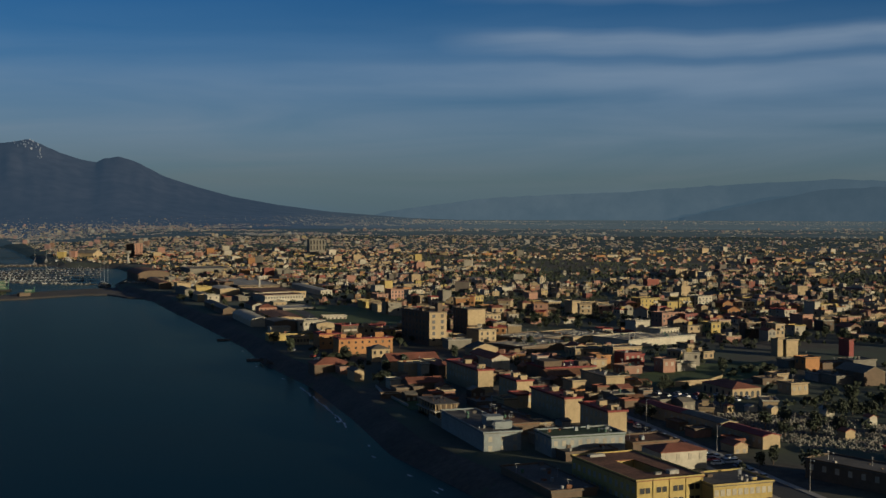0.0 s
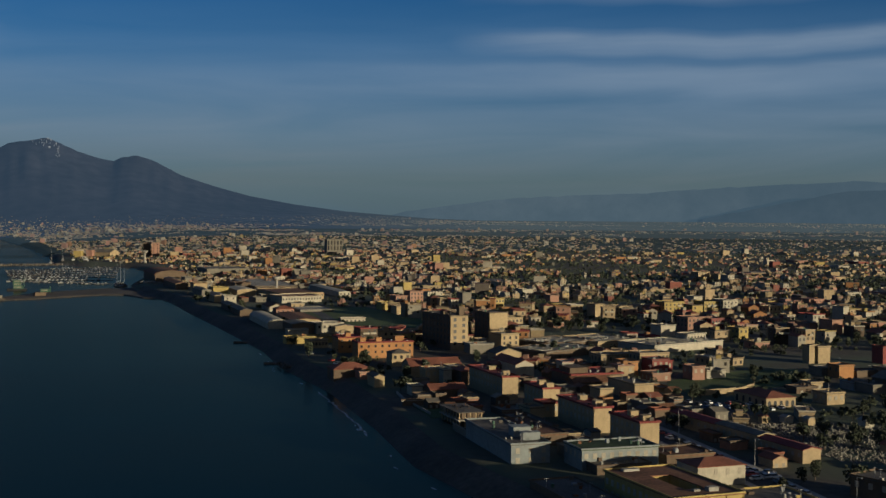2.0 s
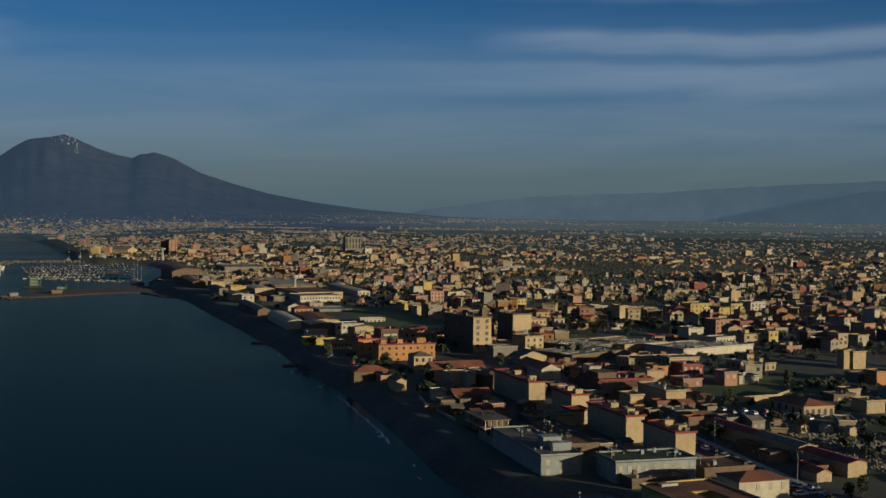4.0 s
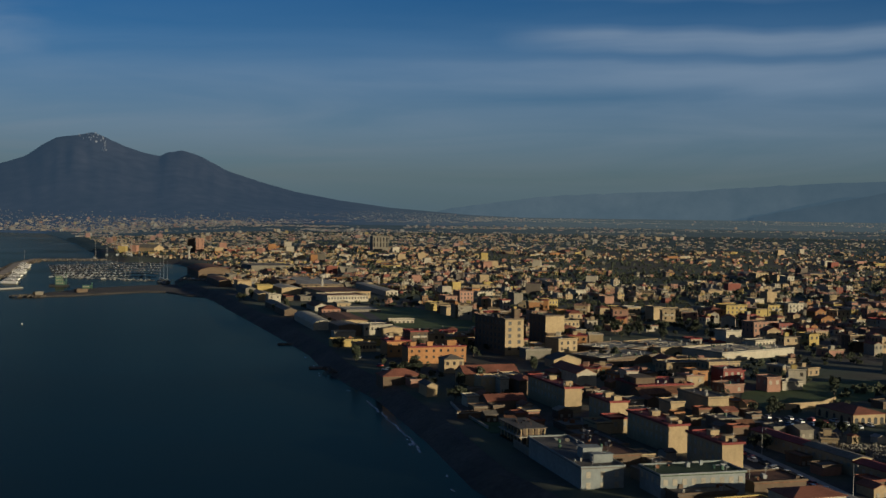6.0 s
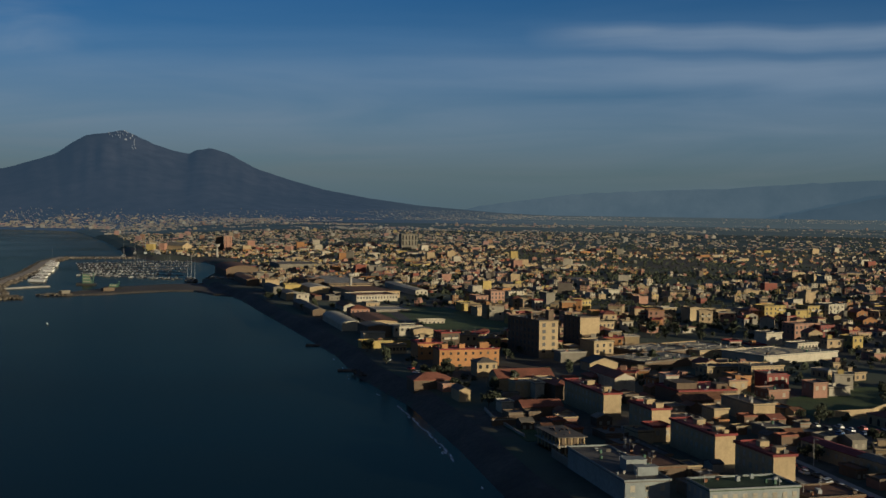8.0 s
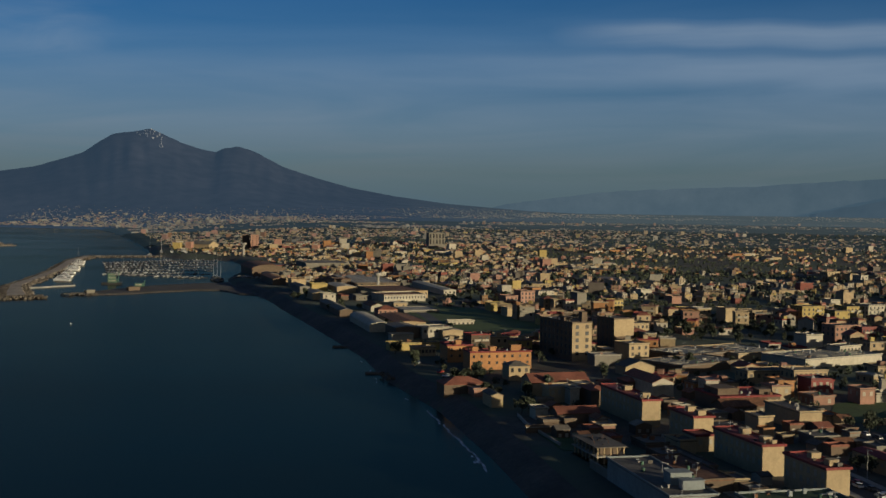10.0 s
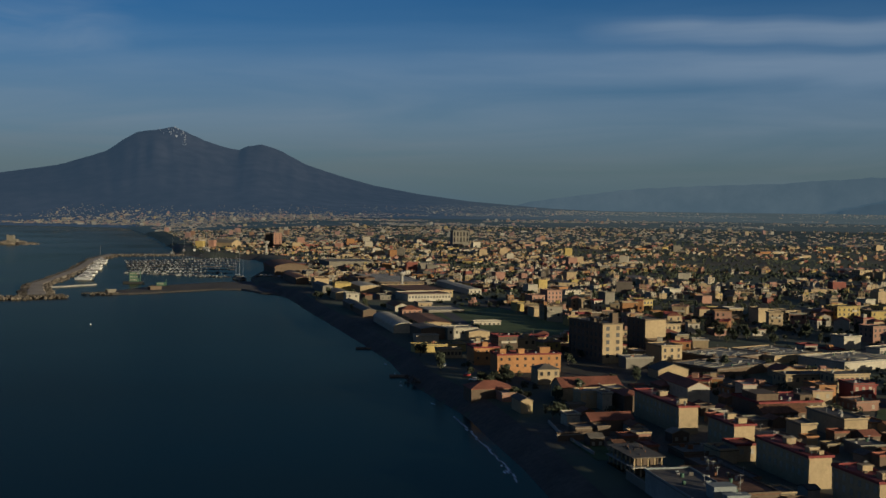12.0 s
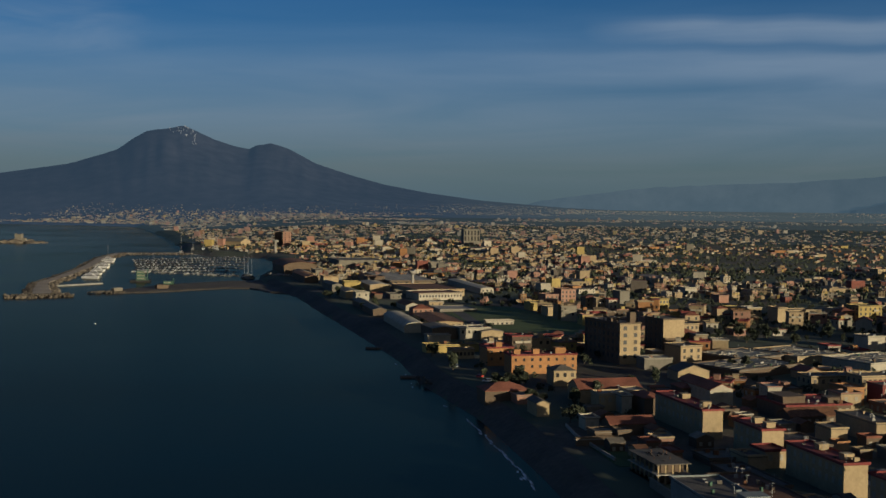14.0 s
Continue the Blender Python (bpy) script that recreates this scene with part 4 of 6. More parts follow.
def courtyard_block(x, y, w, d, z, h, ang):
    """The yellow block round a small yard."""
    t = thing("school_building", spot(x, y, z, ang), "yellow plastered block with rust-brown roof round a small yard", "building")
    for i in range(5):
        for j in range(3):
            a = radians(ang)
            claim(x + 8 * j * math.cos(a) - 9 * i * math.sin(a), y + 8 * j * math.sin(a) + 9 * i * math.cos(a), 9)
    ix0, ix1, iy0, iy1 = w * 0.38, w * 0.72, d * 0.22, d * 0.72
    bm = bmesh.new()
    for a in ((0, 0, w, iy0), (0, iy1, w, d), (0, iy0, ix0, iy1), (ix1, iy0, w, iy1)):
        box(bm, a[0], a[1], -3, a[2], a[3], h)
    bmesh.ops.remove_doubles(bm, verts=bm.verts, dist=0.001)
    part("wall", bm, WALLS["yellow"], t)
    bm = bmesh.new()
    e = 0.4
    for a in ((-e, -e, w + e, iy0 + e), (-e, iy1 - e, w + e, d + e), (-e, iy0 + e, ix0 + e, iy1 - e), (ix1 - e, iy0 + e, w + e, iy1 - e)):
        box(bm, a[0], a[1], h + 0.003, a[2], a[3], h + 0.3)
    part("roof", bm, RUST, t)
    bm = bmesh.new()
    box(bm, -e, -e, h + 0.3, w + e, -e + 0.3, h + 0.7)
    box(bm, -e, d + e - 0.3, h + 0.3, w + e, d + e, h + 0.7)
    box(bm, -e, -e + 0.3, h + 0.3, -e + 0.3, d + e - 0.3, h + 0.7)
    box(bm, w + e - 0.3, -e + 0.3, h + 0.3, w + e, d + e - 0.3, h + 0.7)
    part("parapet", bm, WALLS["yellow"], t)
    for hx, hy, hw, hd, hh in ((13, 4, 3, 2, 1.4), (9, 5, 2, 1.2, 0.9), (4, 33, 5, 2, 1.0)):
        bm = bmesh.new()
        box(bm, hx, hy, h + 0.3, hx + hw, hy + hd, h + hh)
        part("roof_box", bm, CONCRETE, t)
    for k in range(5):
        bm = bmesh.new()
        u = w * k / 4
        box(bm, max(0, u - 0.2), -0.25, -3, min(w, u + 0.2), 0.0, h)
        part("pilaster", bm, WALLS["yellow"], t)
    for k in range(4):
        for s in (-0.9, 0.9):
            for lv in (h - 2.6, h - 5.9):
                part("window", window_mesh(1.2, 1.3, True), None, t).matrix_basis = pose(w * (k + 0.5) / 4 + s, -0.02, lv)
    add_windows(t, "l", w, d, 2, h - 5.6, 3.2, 12)


def sunlit_skin(x, y, z, w, z0, z1, mat):
    """A thin skin that paints in the sunlit part of a tower's front gable."""
    host = [o for o in scene.objects if o.parent is None and (o.location - Vector((x, y, z))).length < 0.1][0]
    bm = bmesh.new()
    box(bm, 0.0, -0.02, z0, w, -0.004, z1)
    part("gable_plaster", bm, mat, host, "cream plastered gable")


# cream painted on as sunlight: a whole front, then only an upper part
sunlit_skin(-7.9, 725.6, 5, 11.6, 0, 19.3, WALLS["cream"])
sunlit_skin(15.6, 776.9, 6, 13, 6.5, 16, WALLS["cream"])
courtyard_block(52.4, 333.8, 21, 37, 4.5, 6.6, 22)
landmark(30.0, 340.0, 14, 36, 4.5, 2.2, ang=20, wall="brown", cover=FELT, name="shed", category="shed", label="low dark shed with felt roof beside the yellow block")

# ---- trees and gardens ----


def crown_mesh(seed, r, h, leaves, blade):
    """A crown of many small tilted leaf clumps, thicker towards the outside, with gaps."""
    rng = random.Random(seed)
    verts, faces = [], []
    lobes = [(rng.uniform(-0.5, 0.5) * r, rng.uniform(-0.5, 0.5) * r, rng.uniform(0.3, 0.8) * h, rng.uniform(0.4, 0.62)) for _ in range(7)]
    for i in range(leaves):
        lx, ly, lz, k = rng.choice(lobes)
        v = Vector((rng.gauss(0, 1), rng.gauss(0, 1), rng.gauss(0, 1))).normalized() * (rng.random() ** 0.35)
        c = Vector((lx + v.x * r * k, ly + v.y * r * k, lz + v.z * h * 0.36))
        q = Euler((rng.uniform(0, 6.3), rng.uniform(0, 6.3), rng.uniform(0, 6.3))).to_matrix()
        s = blade * rng.uniform(0.6, 1.4)
        n = len(verts)
        for p in ((-s, -s * 0.6, 0), (s, -s * 0.7, s * 0.3), (s * 0.8, s * 0.7, 0), (-s * 0.7, s * 0.8, s * 0.25)):
            verts.append(c + q @ Vector(p))
        faces.append((n, n + 1, n + 2, n + 3))
    me = bpy.data.meshes.new("crown")
    me.from_pydata(verts, [], faces)
    me.materials.append(LEAF)
    return me


def trunk_mesh(h, r):
    bm = bmesh.new()
    rings = []
    for k in range(5):
        z = h * k / 4
        q = r * (1.25 - 0.75 * k / 4)
        rings.append([bm.verts.new((q * math.cos(a) + 0.12 * math.sin(k * 2.1), q * math.sin(a), z)) for a in (i * math.pi / 4 for i in range(8))])
    for a, b in zip(rings, rings[1:]):
        for i in range(8):
            bm.faces.new((a[i], a[(i + 1) % 8], b[(i + 1) % 8], b[i]))
    for i in range(5):
        a = i * 1.256
        d = Vector((math.cos(a), math.sin(a), 1.0)) * h * 0.45
        base = Vector((0, 0, h * 0.75))
        s = Vector((-math.sin(a), math.cos(a), 0)) * r * 0.35
        up = Vector((0, 0, r * 0.35))
        vs = [bm.verts.new(base + p) for p in (s, up, -s, -up)]
        tip = bm.verts.new(base + d)
        for k in range(4):
            bm.faces.new((vs[k], vs[(k + 1) % 4], tip))
    return mesh("trunk", bm, BARK)


CROWNS = [(crown_mesh(i, r, h, 420, 0.42), trunk_mesh(th, 0.25), th) for i, (r, h, th) in enumerate(((3.6, 5.0, 2.4), (4.4, 5.5, 2.6), (2.8, 4.6, 2.0), (3.2, 7.5, 2.2)))]


def tree(x, y, k, size, turn):
    t = thing("tree", pose(x, y, land(x, y) - 0.1, 0, 0, turn), "dark green leafy tree between the houses", "tree", "town trees")
    t.scale = (size, size, size)
    c, b, th = CROWNS[k]
    part("trunk", b, None, t)
    part("crown", c, None, t).location = (0, 0, th * 0.75)
    claim(x, y, 3)


trees = random.Random(21)
for cx, cy, n, sp in ((104, 506, 2, 4), (112, 498, 2, 4), (148, 500, 3, 5), (175, 505, 5, 9), (138, 439, 5, 6), (126, 446, 4, 6), (104, 381, 5, 8),
                      (150, 470, 4, 9), (96, 545, 4, 8), (80, 470, 2, 4), (-36, 610, 5, 9), (-50, 640, 5, 10), (-75, 660, 6, 12), (-110, 735, 5, 8), (-20, 560, 4, 6),
                      (0, 665, 2, 10), (-40, 740, 6, 12), (-95, 860, 5, 12), (160, 600, 3, 12), (60, 720, 4, 10), (205, 540, 3, 12),
                      (-130, 870, 3, 10), (-180, 1000, 4, 12), (-215, 1090, 6, 14), (70, 850, 10, 16), (110, 870, 10, 18), (75, 905, 8, 14), (225, 770, 6, 14)):
    for i in range(n):
        tx, ty = cx + trees.gauss(0, sp), cy + trees.gauss(0, sp)
        if shore_side(tx, ty) < 14:
            continue
        tree(tx, ty, trees.randrange(4), trees.uniform(0.55, 0.95), trees.uniform(0, 360))

# ---- the town, house by house ----
town = random.Random(11)
FIELD = [(-139, 1047), (-79, 1032), (-16, 885), (-29, 818), (-67, 818), (-121, 972)]
GREEN = [(90, 577), (97, 605), (140, 645), (170, 652), (150, 592), (122, 570), (99, 558)]
EAST_GARDENS = [(140, 652), (150, 705), (262, 745), (262, 640), (180, 640)]
TOWER_YARD = [(-45, 640), (-45, 722), (-10, 722), (18, 700), (18, 640)]
CEMETERY = [(104, 485), (147, 486), (166, 455), (152, 405), (118, 415), (106, 456)]
YARD = [(88, 540), (96, 545), (126, 528), (108, 500), (88, 505)]
STREET = [(58, 500), (69, 462), (82, 410), (93, 362), (110, 300), (140, 200)]


def inside(px, py, ring):
    odd = False
    for (ax, ay), (bx, by) in zip(ring, ring[1:] + ring[:1]):
        if (ay > py) != (by > py) and px < ax + (py - ay) * (bx - ax) / (by - ay):
            odd = not odd
    return odd


def near_line(px, py, line, gap):
    for (ax, ay), (bx, by) in zip(line, line[1:]):
        dx, dy = bx - ax, by - ay
        k = max(0, min(1, ((px - ax) * dx + (py - ay) * dy) / (dx * dx + dy * dy)))
        if math.hypot(px - ax - k * dx, py - ay - k * dy) < gap:
            return True
    return False


WORKS = [(-110, 720), (-60, 780), (-120, 975), (-139, 1047), (-100, 1180), (-150, 1345), (-340, 1400), (-262, 1100), (-150, 800)]
BLOCKS = [(0, 420), (30, 340), (110, 330), (100, 420), (95, 560), (30, 640), (-25, 640), (-20, 520)]
EAST = [(131, 610), (180, 640), (230, 660), (262, 560), (190, 395), (150, 400), (166, 455), (147, 486)]
HALLS = [(20, 645), (15, 720), (40, 760), (150, 800), (165, 710), (120, 630)]
GROVE = [(45, 795), (50, 870), (120, 880), (150, 812)]
OPEN = (EAST_GARDENS, TOWER_YARD, GROVE, FIELD, GREEN, CEMETERY, YARD, WORKS, BLOCKS, EAST)


def free(x, y, r):
    if any(inside(x, y, ring) for ring in OPEN) or near_line(x, y, STREET, 6 + r):
        return False
    return all((x - a) ** 2 + (y - b) ** 2 > (r + c) ** 2 for a, b, c in TAKEN)


def town_house(x, y):
    w, d = town.uniform(5, 11), town.uniform(7, 12)
    fl = town.choice((1, 1, 1, 1, 2, 2, 2, 3)) if math.hypot(x, y) > 700 else town.choice((1, 1, 1, 2))
    if inside(x, y, HALLS):
        fl = 1
    h = fl * 3.05 + 0.3
    r = town.random()
    roof = "flat" if r < 0.8 else ("gable" if r < 0.9 else "hip")
    cover = town.choice((FELT, FELT, CONCRETE, REDFELT, SHEET)) if roof == "flat" else TILE
    huts = ((w * town.uniform(0.1, 0.5), d * town.uniform(0.1, 0.6), 2.5, 3, 2.2),) if roof == "flat" and town.random() < 0.6 else ()
    ang = town.choice((20, 24, 16, 28, 4, -10)) + town.uniform(-4, 4)
    a = radians(ang)
    ox, oy = x - (w * math.cos(a) - d * math.sin(a)) / 2, y - (w * math.sin(a) + d * math.cos(a)) / 2
    t = house(ox, oy, w, d, land(x, y), h, ang, wall=NEAR, roof=roof, cover=cover, huts=huts, wins="fl", count=max(2, int(w / 3.4)), keep=0.75,
              label="plastered town house with %s and shuttered windows" % {"flat": "flat roof", "gable": "gabled tile roof", "hip": "hipped tile roof"}[roof], group="town houses")
    if fl > 2 and town.random() < 0.7:
        add_balconies(t, w, h, 3.05, town)
    claim(x, y, max(w, d) * 0.5)


made = 0
for i in range(16000):
    b = radians(town.uniform(-21, 21))
    r = math.sqrt(town.uniform(420 ** 2, 1020 ** 2))
    x, y = r * math.sin(b), r * math.cos(b)
    if shore_side(x, y) < 34 or not free(x, y, 4.2) or (x > 90 and town.random() < 0.6):
        continue
    town_house(x, y)
    made += 1
    if made >= 170:
        break


# low sheds and outbuildings that fill the yards between the blocks and the works
made = 0
for i in range(4000):
    ring = BLOCKS if i % 2 else WORKS
    if not i % 2 and town.random() < 0.85:
        continue
    x, y = (town.uniform(-25, 110), town.uniform(400, 640)) if i % 2 else (town.uniform(-340, -60), town.uniform(720, 1400))
    big = 1.0 if i % 2 else 1.5
    w, d = town.uniform(3.5, 7) * big, town.uniform(4, 9) * big * big
    a = radians(21)
    cx, cy = x + (w * math.cos(a) - d * math.sin(a)) / 2, y + (w * math.sin(a) + d * math.cos(a)) / 2
    r = 0.5 * math.hypot(w, d)
    if not inside(cx, cy, ring) or shore_side(cx, cy) < 20 + r or near_line(cx, cy, STREET, 8 + r) or inside(cx, cy, YARD):
        continue
    if any((cx - p) ** 2 + (cy - q) ** 2 < (r * 0.8 + c * 0.62) ** 2 for p, q, c in TAKEN):
        continue
    house(x, y, w, d, land(cx, cy), town.uniform(2.2, 3.2) * (1 if i % 2 else 1.25), 21, wall=town.choice((NEAR, WALLS["brown"], WALLS["grey"])), roof=town.choice(("flat", "flat", "gable", "gable_x")),
          cover=town.choice((RUST, FELT, SHEET, TILE)), wins="f" if town.random() < 0.4 else "", count=2, size=(0.8, 1.0), low=1.5, eaves=0.25, name="shed", category="shed", group="low sheds",
          label="low plastered shed in a cluttered yard")
    claim(cx, cy, r)
    made += 1
    if made >= 60:
        break


def cube_into(verts, faces, idx, cx, cy, z, w, d, h, ang, side, top, down=3.0):
    ca, sa = math.cos(ang), math.sin(ang)
    k = len(verts)
    for zz in (z - down, z + h):
        for u, v in ((-w, -d), (w, -d), (w, d), (-w, d)):
            verts.append((cx + u * ca / 2 - v * sa / 2, cy + u * sa / 2 + v * ca / 2, zz))
    for q in ((0, 1, 5, 4), (1, 2, 6, 5), (2, 3, 7, 6), (3, 0, 4, 7)):
        faces.append(tuple(k + i for i in q)), idx.append(side)
    faces.append((k + 4, k + 5, k + 6, k + 7)), idx.append(top)


def built_up(x, y):
    return 0.8 * noise.noise(Vector((x * 0.003, y * 0.005, 1.5))) + 0.8 * noise.noise(Vector((x * 0.008, y * 0.014, 4.5)))


def far_town(name, r0, r1, count, mats, label, seed, panes=False, b0=-28, b1=22, shrink=0.85, strips=False):
    """Plain plastered houses standing in streets; strips: in long bands across the slope."""
    verts, faces, idx = [], [], []
    wv, wf, wi = [], [], []
    rng = random.Random(seed)
    n = 0
    while n < count:
        deg = rng.uniform(b0, b1)
        b = radians(deg)
        r = r0 + (r1 - r0) * rng.random()
        x, y = r * math.sin(b), r * math.cos(b)
        if strips:
            gap = noise.noise(Vector((deg * 0.16, r * 0.0075, 2.5))) + 0.6 * noise.noise(Vector((deg * 0.9, r * 0.02, 6.5)))
        else:
            gap = built_up(x, y)
        if gap < (-0.05 if strips else -0.42) + 0.2 * rng.random() or shore_side(x, y) < 40:
            continue
        if rng.random() < 0.6 * smooth(-8, 8, deg):
            continue
        if r < 1320 and not free(x, y, 6):
            continue
        z = land(x, y)
        rise = z - 5 - 43 * smooth(1500, 4900, r)
        if rise > 34 or rise > 4 and rng.random() < 0.25 + 0.03 * rise:
            continue
        k = max(0.3, (84 - z) / 79) * shrink if rise < 8 else 0.34
        fl = rng.choice((1, 1, 1, 1, 1, 1, 2, 2, 2, 3)) if r < 1650 else rng.choice((1, 1, 1, 1, 1, 1, 1, 2, 2))
        w, d, h = rng.uniform(4, 9) * k, rng.uniform(6, 11) * k, (fl * 2.6 + 0.2) * k
        shy = 1 - 0.32 * smooth(1250, 2200, r)
        w, d, h = w * shy, d * shy, h * shy
        if r > 2300:
            w, h = w * 1.4, h * 0.8
        q = rng.random()
        if q < 0.018:
            h, w, d = rng.uniform(9, 14) * k, rng.uniform(10, 16) * k, 12 * k
        elif q < 0.05 and rise < 4:
            h, w, d = 4.5 * k, rng.uniform(14, 24) * k, rng.uniform(25, 45) * k
        turn = 20 + 12 * noise.noise(Vector((x * 0.004, y * 0.004, 7.5)))
        ang = radians(turn + rng.choice((0, 0, 0, 6, -14, -28)) + rng.uniform(-3, 3))
        cube_into(verts, faces, idx, x, y, z, w, d, h, ang, 0, 1)
        ca, sa = math.cos(ang), math.sin(ang)
        if rng.random() < 0.5:
            u, v = rng.uniform(-0.2, 0.2) * w, rng.uniform(-0.1, 0.25) * d
            cube_into(verts, faces, idx, x + u * ca - v * sa, y + u * sa + v * ca, z + h, w * rng.uniform(0.25, 0.55), d * 0.4, rng.uniform(1.0, 2.4) * k, ang, 0, 1, 0)
        if rng.random() < 0.5:
            u, v = rng.choice((-1, 1)) * w * 0.8, rng.uniform(-0.3, 0.3) * d
            cube_into(verts, faces, idx, x + u * ca - v * sa, y + u * sa + v * ca, z, w * 0.6, d * 0.7, rng.uniform(2.6, 3.6) * k, ang, 0, 1)
        if panes and w < 18:
            for lv in range(fl):
                m = max(2, int(w // 3.0))
                for j in range(m):
                    if rng.random() < 0.8:
                        u, v = -w / 2 + w * (j + 0.5) / m, -d / 2
                        cube_into(wv, wf, wi, x + u * ca - v * sa, y + u * sa + v * ca, z + (0.9 + lv * 2.9) * k, 1.1, 0.12, 1.5, ang, 0, 0, 0)
            if fl > 2 and rng.random() < 0.6:
                for lv in range(1, fl):
                    v = -d / 2 - 0.5
                    cube_into(verts, faces, idx, x - v * sa, y + v * ca, z + lv * 2.9 * k, w * 0.8, 1.0, 0.8, ang, 0, 1, 0)
        n += 1
    stuff(name, verts, faces, mats, label, "houses", index=idx)
    if panes:
        stuff("far_windows", wv, wf, [SHUTTER], "dark windows of the distant houses", "windows", index=wi)


def woods():
    """Dark gardens, hedges and groves that fill the gaps of the town."""
    bm = bmesh.new()
    bmesh.ops.create_icosphere(bm, subdivisions=1, radius=1)
    bv, bf = [v.co.copy() for v in bm.verts], [tuple(v.index for v in f.verts) for f in bm.faces]
    bm.free()
    verts, faces = [], []
    rng = random.Random(9)
    n = 0
    while n < 6800:
        b = radians(rng.uniform(-28, 22))
        r = 480 + 2500 * rng.random() ** 0.9
        x, y = r * math.sin(b), r * math.cos(b)
        if shore_side(x, y) < 30 or (r < 1350 and not free(x, y, 1.5)):
            continue
        if r > 1100 and built_up(x, y) > -0.2 and rng.random() < 0.75:
            continue
        z = land(x, y)
        if r < 1150:
            s = rng.uniform(1.0, 2.4)
            for k in range(34):
                v = Vector((rng.gauss(0, 1), rng.gauss(0, 1), rng.gauss(0, 1))).normalized() * s * rng.random() ** 0.4
                e = rng.uniform(0.25, 0.6)
                turn = Euler((rng.uniform(0, 6.3), rng.uniform(0, 6.3), 0)).to_matrix()
                m = len(verts)
                for p in ((-e, -e * 0.7, 0), (e, -e * 0.6, 0), (e * 0.8, e, e * 0.3), (-e * 0.7, e * 0.8, 0)):
                    c = turn @ Vector(p)
                    verts.append((x + v.x + c.x, y + v.y + c.y, z + s * 0.8 + v.z * 0.8 + c.z))
                faces.append((m, m + 1, m + 2, m + 3))
            n += 1
            continue
        for k in range(3 if r < 1600 else 1):
            s = rng.uniform(0.8, 1.8) * (1 - 0.5 * smooth(2400, 4300, r))
            ox, oy, oz = x + rng.uniform(-2, 2), y + rng.uniform(-2, 2), z + rng.uniform(0.6, 3.4)
            m = len(verts)
            for v in bv:
                q = rng.uniform(0.65, 1.35)
                verts.append((ox + v.x * s * q, oy + v.y * s * q, oz + v.z * s * q * 0.9))
            faces.extend(tuple(m + i for i in f) for f in bf)
        n += 1
    # scrub and hedges round the cemetery and its yards
    n = 0
    while n < 240:
        x, y = rng.uniform(96, 265), rng.uniform(395, 665)
        if not (inside(x, y, EAST) or (inside(x, y, CEMETERY) and rng.random() < 0.25)) or not all((x - a) ** 2 + (y - b) ** 2 > (c + 0.5) ** 2 for a, b, c in TAKEN):
            continue
        s = rng.uniform(0.8, 2.2)
        z = land(x, y)
        for k in range(34):
            v = Vector((rng.gauss(0, 1), rng.gauss(0, 1), rng.gauss(0, 1))).normalized() * s * rng.random() ** 0.4
            e = rng.uniform(0.25, 0.6)
            turn = Euler((rng.uniform(0, 6.3), rng.uniform(0, 6.3), 0)).to_matrix()
            m = len(verts)
            for p in ((-e, -e * 0.7, 0), (e, -e * 0.6, 0), (e * 0.8, e, e * 0.3), (-e * 0.7, e * 0.8, 0)):
                c = turn @ Vector(p)
                verts.append((x + v.x + c.x, y + v.y + c.y, z + s * 0.8 + v.z * 0.8 + c.z))
            faces.append((m, m + 1, m + 2, m + 3))
        n += 1
    stuff("woods", verts, faces, [LEAF], "dark groves, hedges and gardens among the houses", "trees")


FAR_COLOURS = [LCREAM, LWHITE, CREAM, LPINK, LWHITE, LCREAM, LYELLOW, DULL, LWHITE, ORANGE, LCREAM, LPINK, GREY, LCREAM]
FAR_ROOFS = [(0.12, 0.1, 0.09), (0.17, 0.08, 0.055), (0.09, 0.085, 0.08), (0.15, 0.13, 0.11)]


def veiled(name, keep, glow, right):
    """Plaster and roof of a backdrop ring with haze painted in: colours dimmed by keep, plus emission."""
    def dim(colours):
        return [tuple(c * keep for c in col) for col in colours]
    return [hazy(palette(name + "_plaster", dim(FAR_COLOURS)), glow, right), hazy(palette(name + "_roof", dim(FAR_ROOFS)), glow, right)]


far_town("far_town", 960, 1650, 1300, [TOWN, FARROOF], "many small plastered houses on the plain", 5, True)
far_town("distant_town", 1650, 2300, 1900, [TOWN, FARROOF], "small plastered houses far out on the plain", 6)
# from here outwards each ring has stronger haze painted into its colours
far_town("plain_town", 2300, 3000, 2600, veiled("plain", 0.62, HAZE1, HAZE1R), "small plastered houses in thin haze on the plain", 16, shrink=0.75)
far_town("hazy_town", 3000, 3750, 3000, veiled("hazy", 0.42, HAZE2, HAZE2R), "countless tiny pale houses in haze below the volcano", 8, shrink=0.7, strips=True)
far_town("misty_town", 3750, 4560, 3600, veiled("misty", 0.34, HAZE3, HAZE3R), "tiny pale houses along the foot of the volcano", 18, shrink=0.62, strips=True)
far_town("coast_town", 3500, 3900, 1500, veiled("coast", 0.46, HAZE2, HAZE2R), "pale houses of the far coast town in haze", 12, False, -28, -12, 0.8)
woods()

# ---- streets, fields, cemetery ----
GRASS = surface("meadow_grass", (0.062, 0.09, 0.026), 0.95, 0.5, 0.03, 0.4)
SAND = surface("dark_beach_sand", (0.075, 0.064, 0.05), 0.95, 0.4, 0.04, 0.4)
FOAM = surface("sea_foam", (0.6, 0.6, 0.6), 0.8)


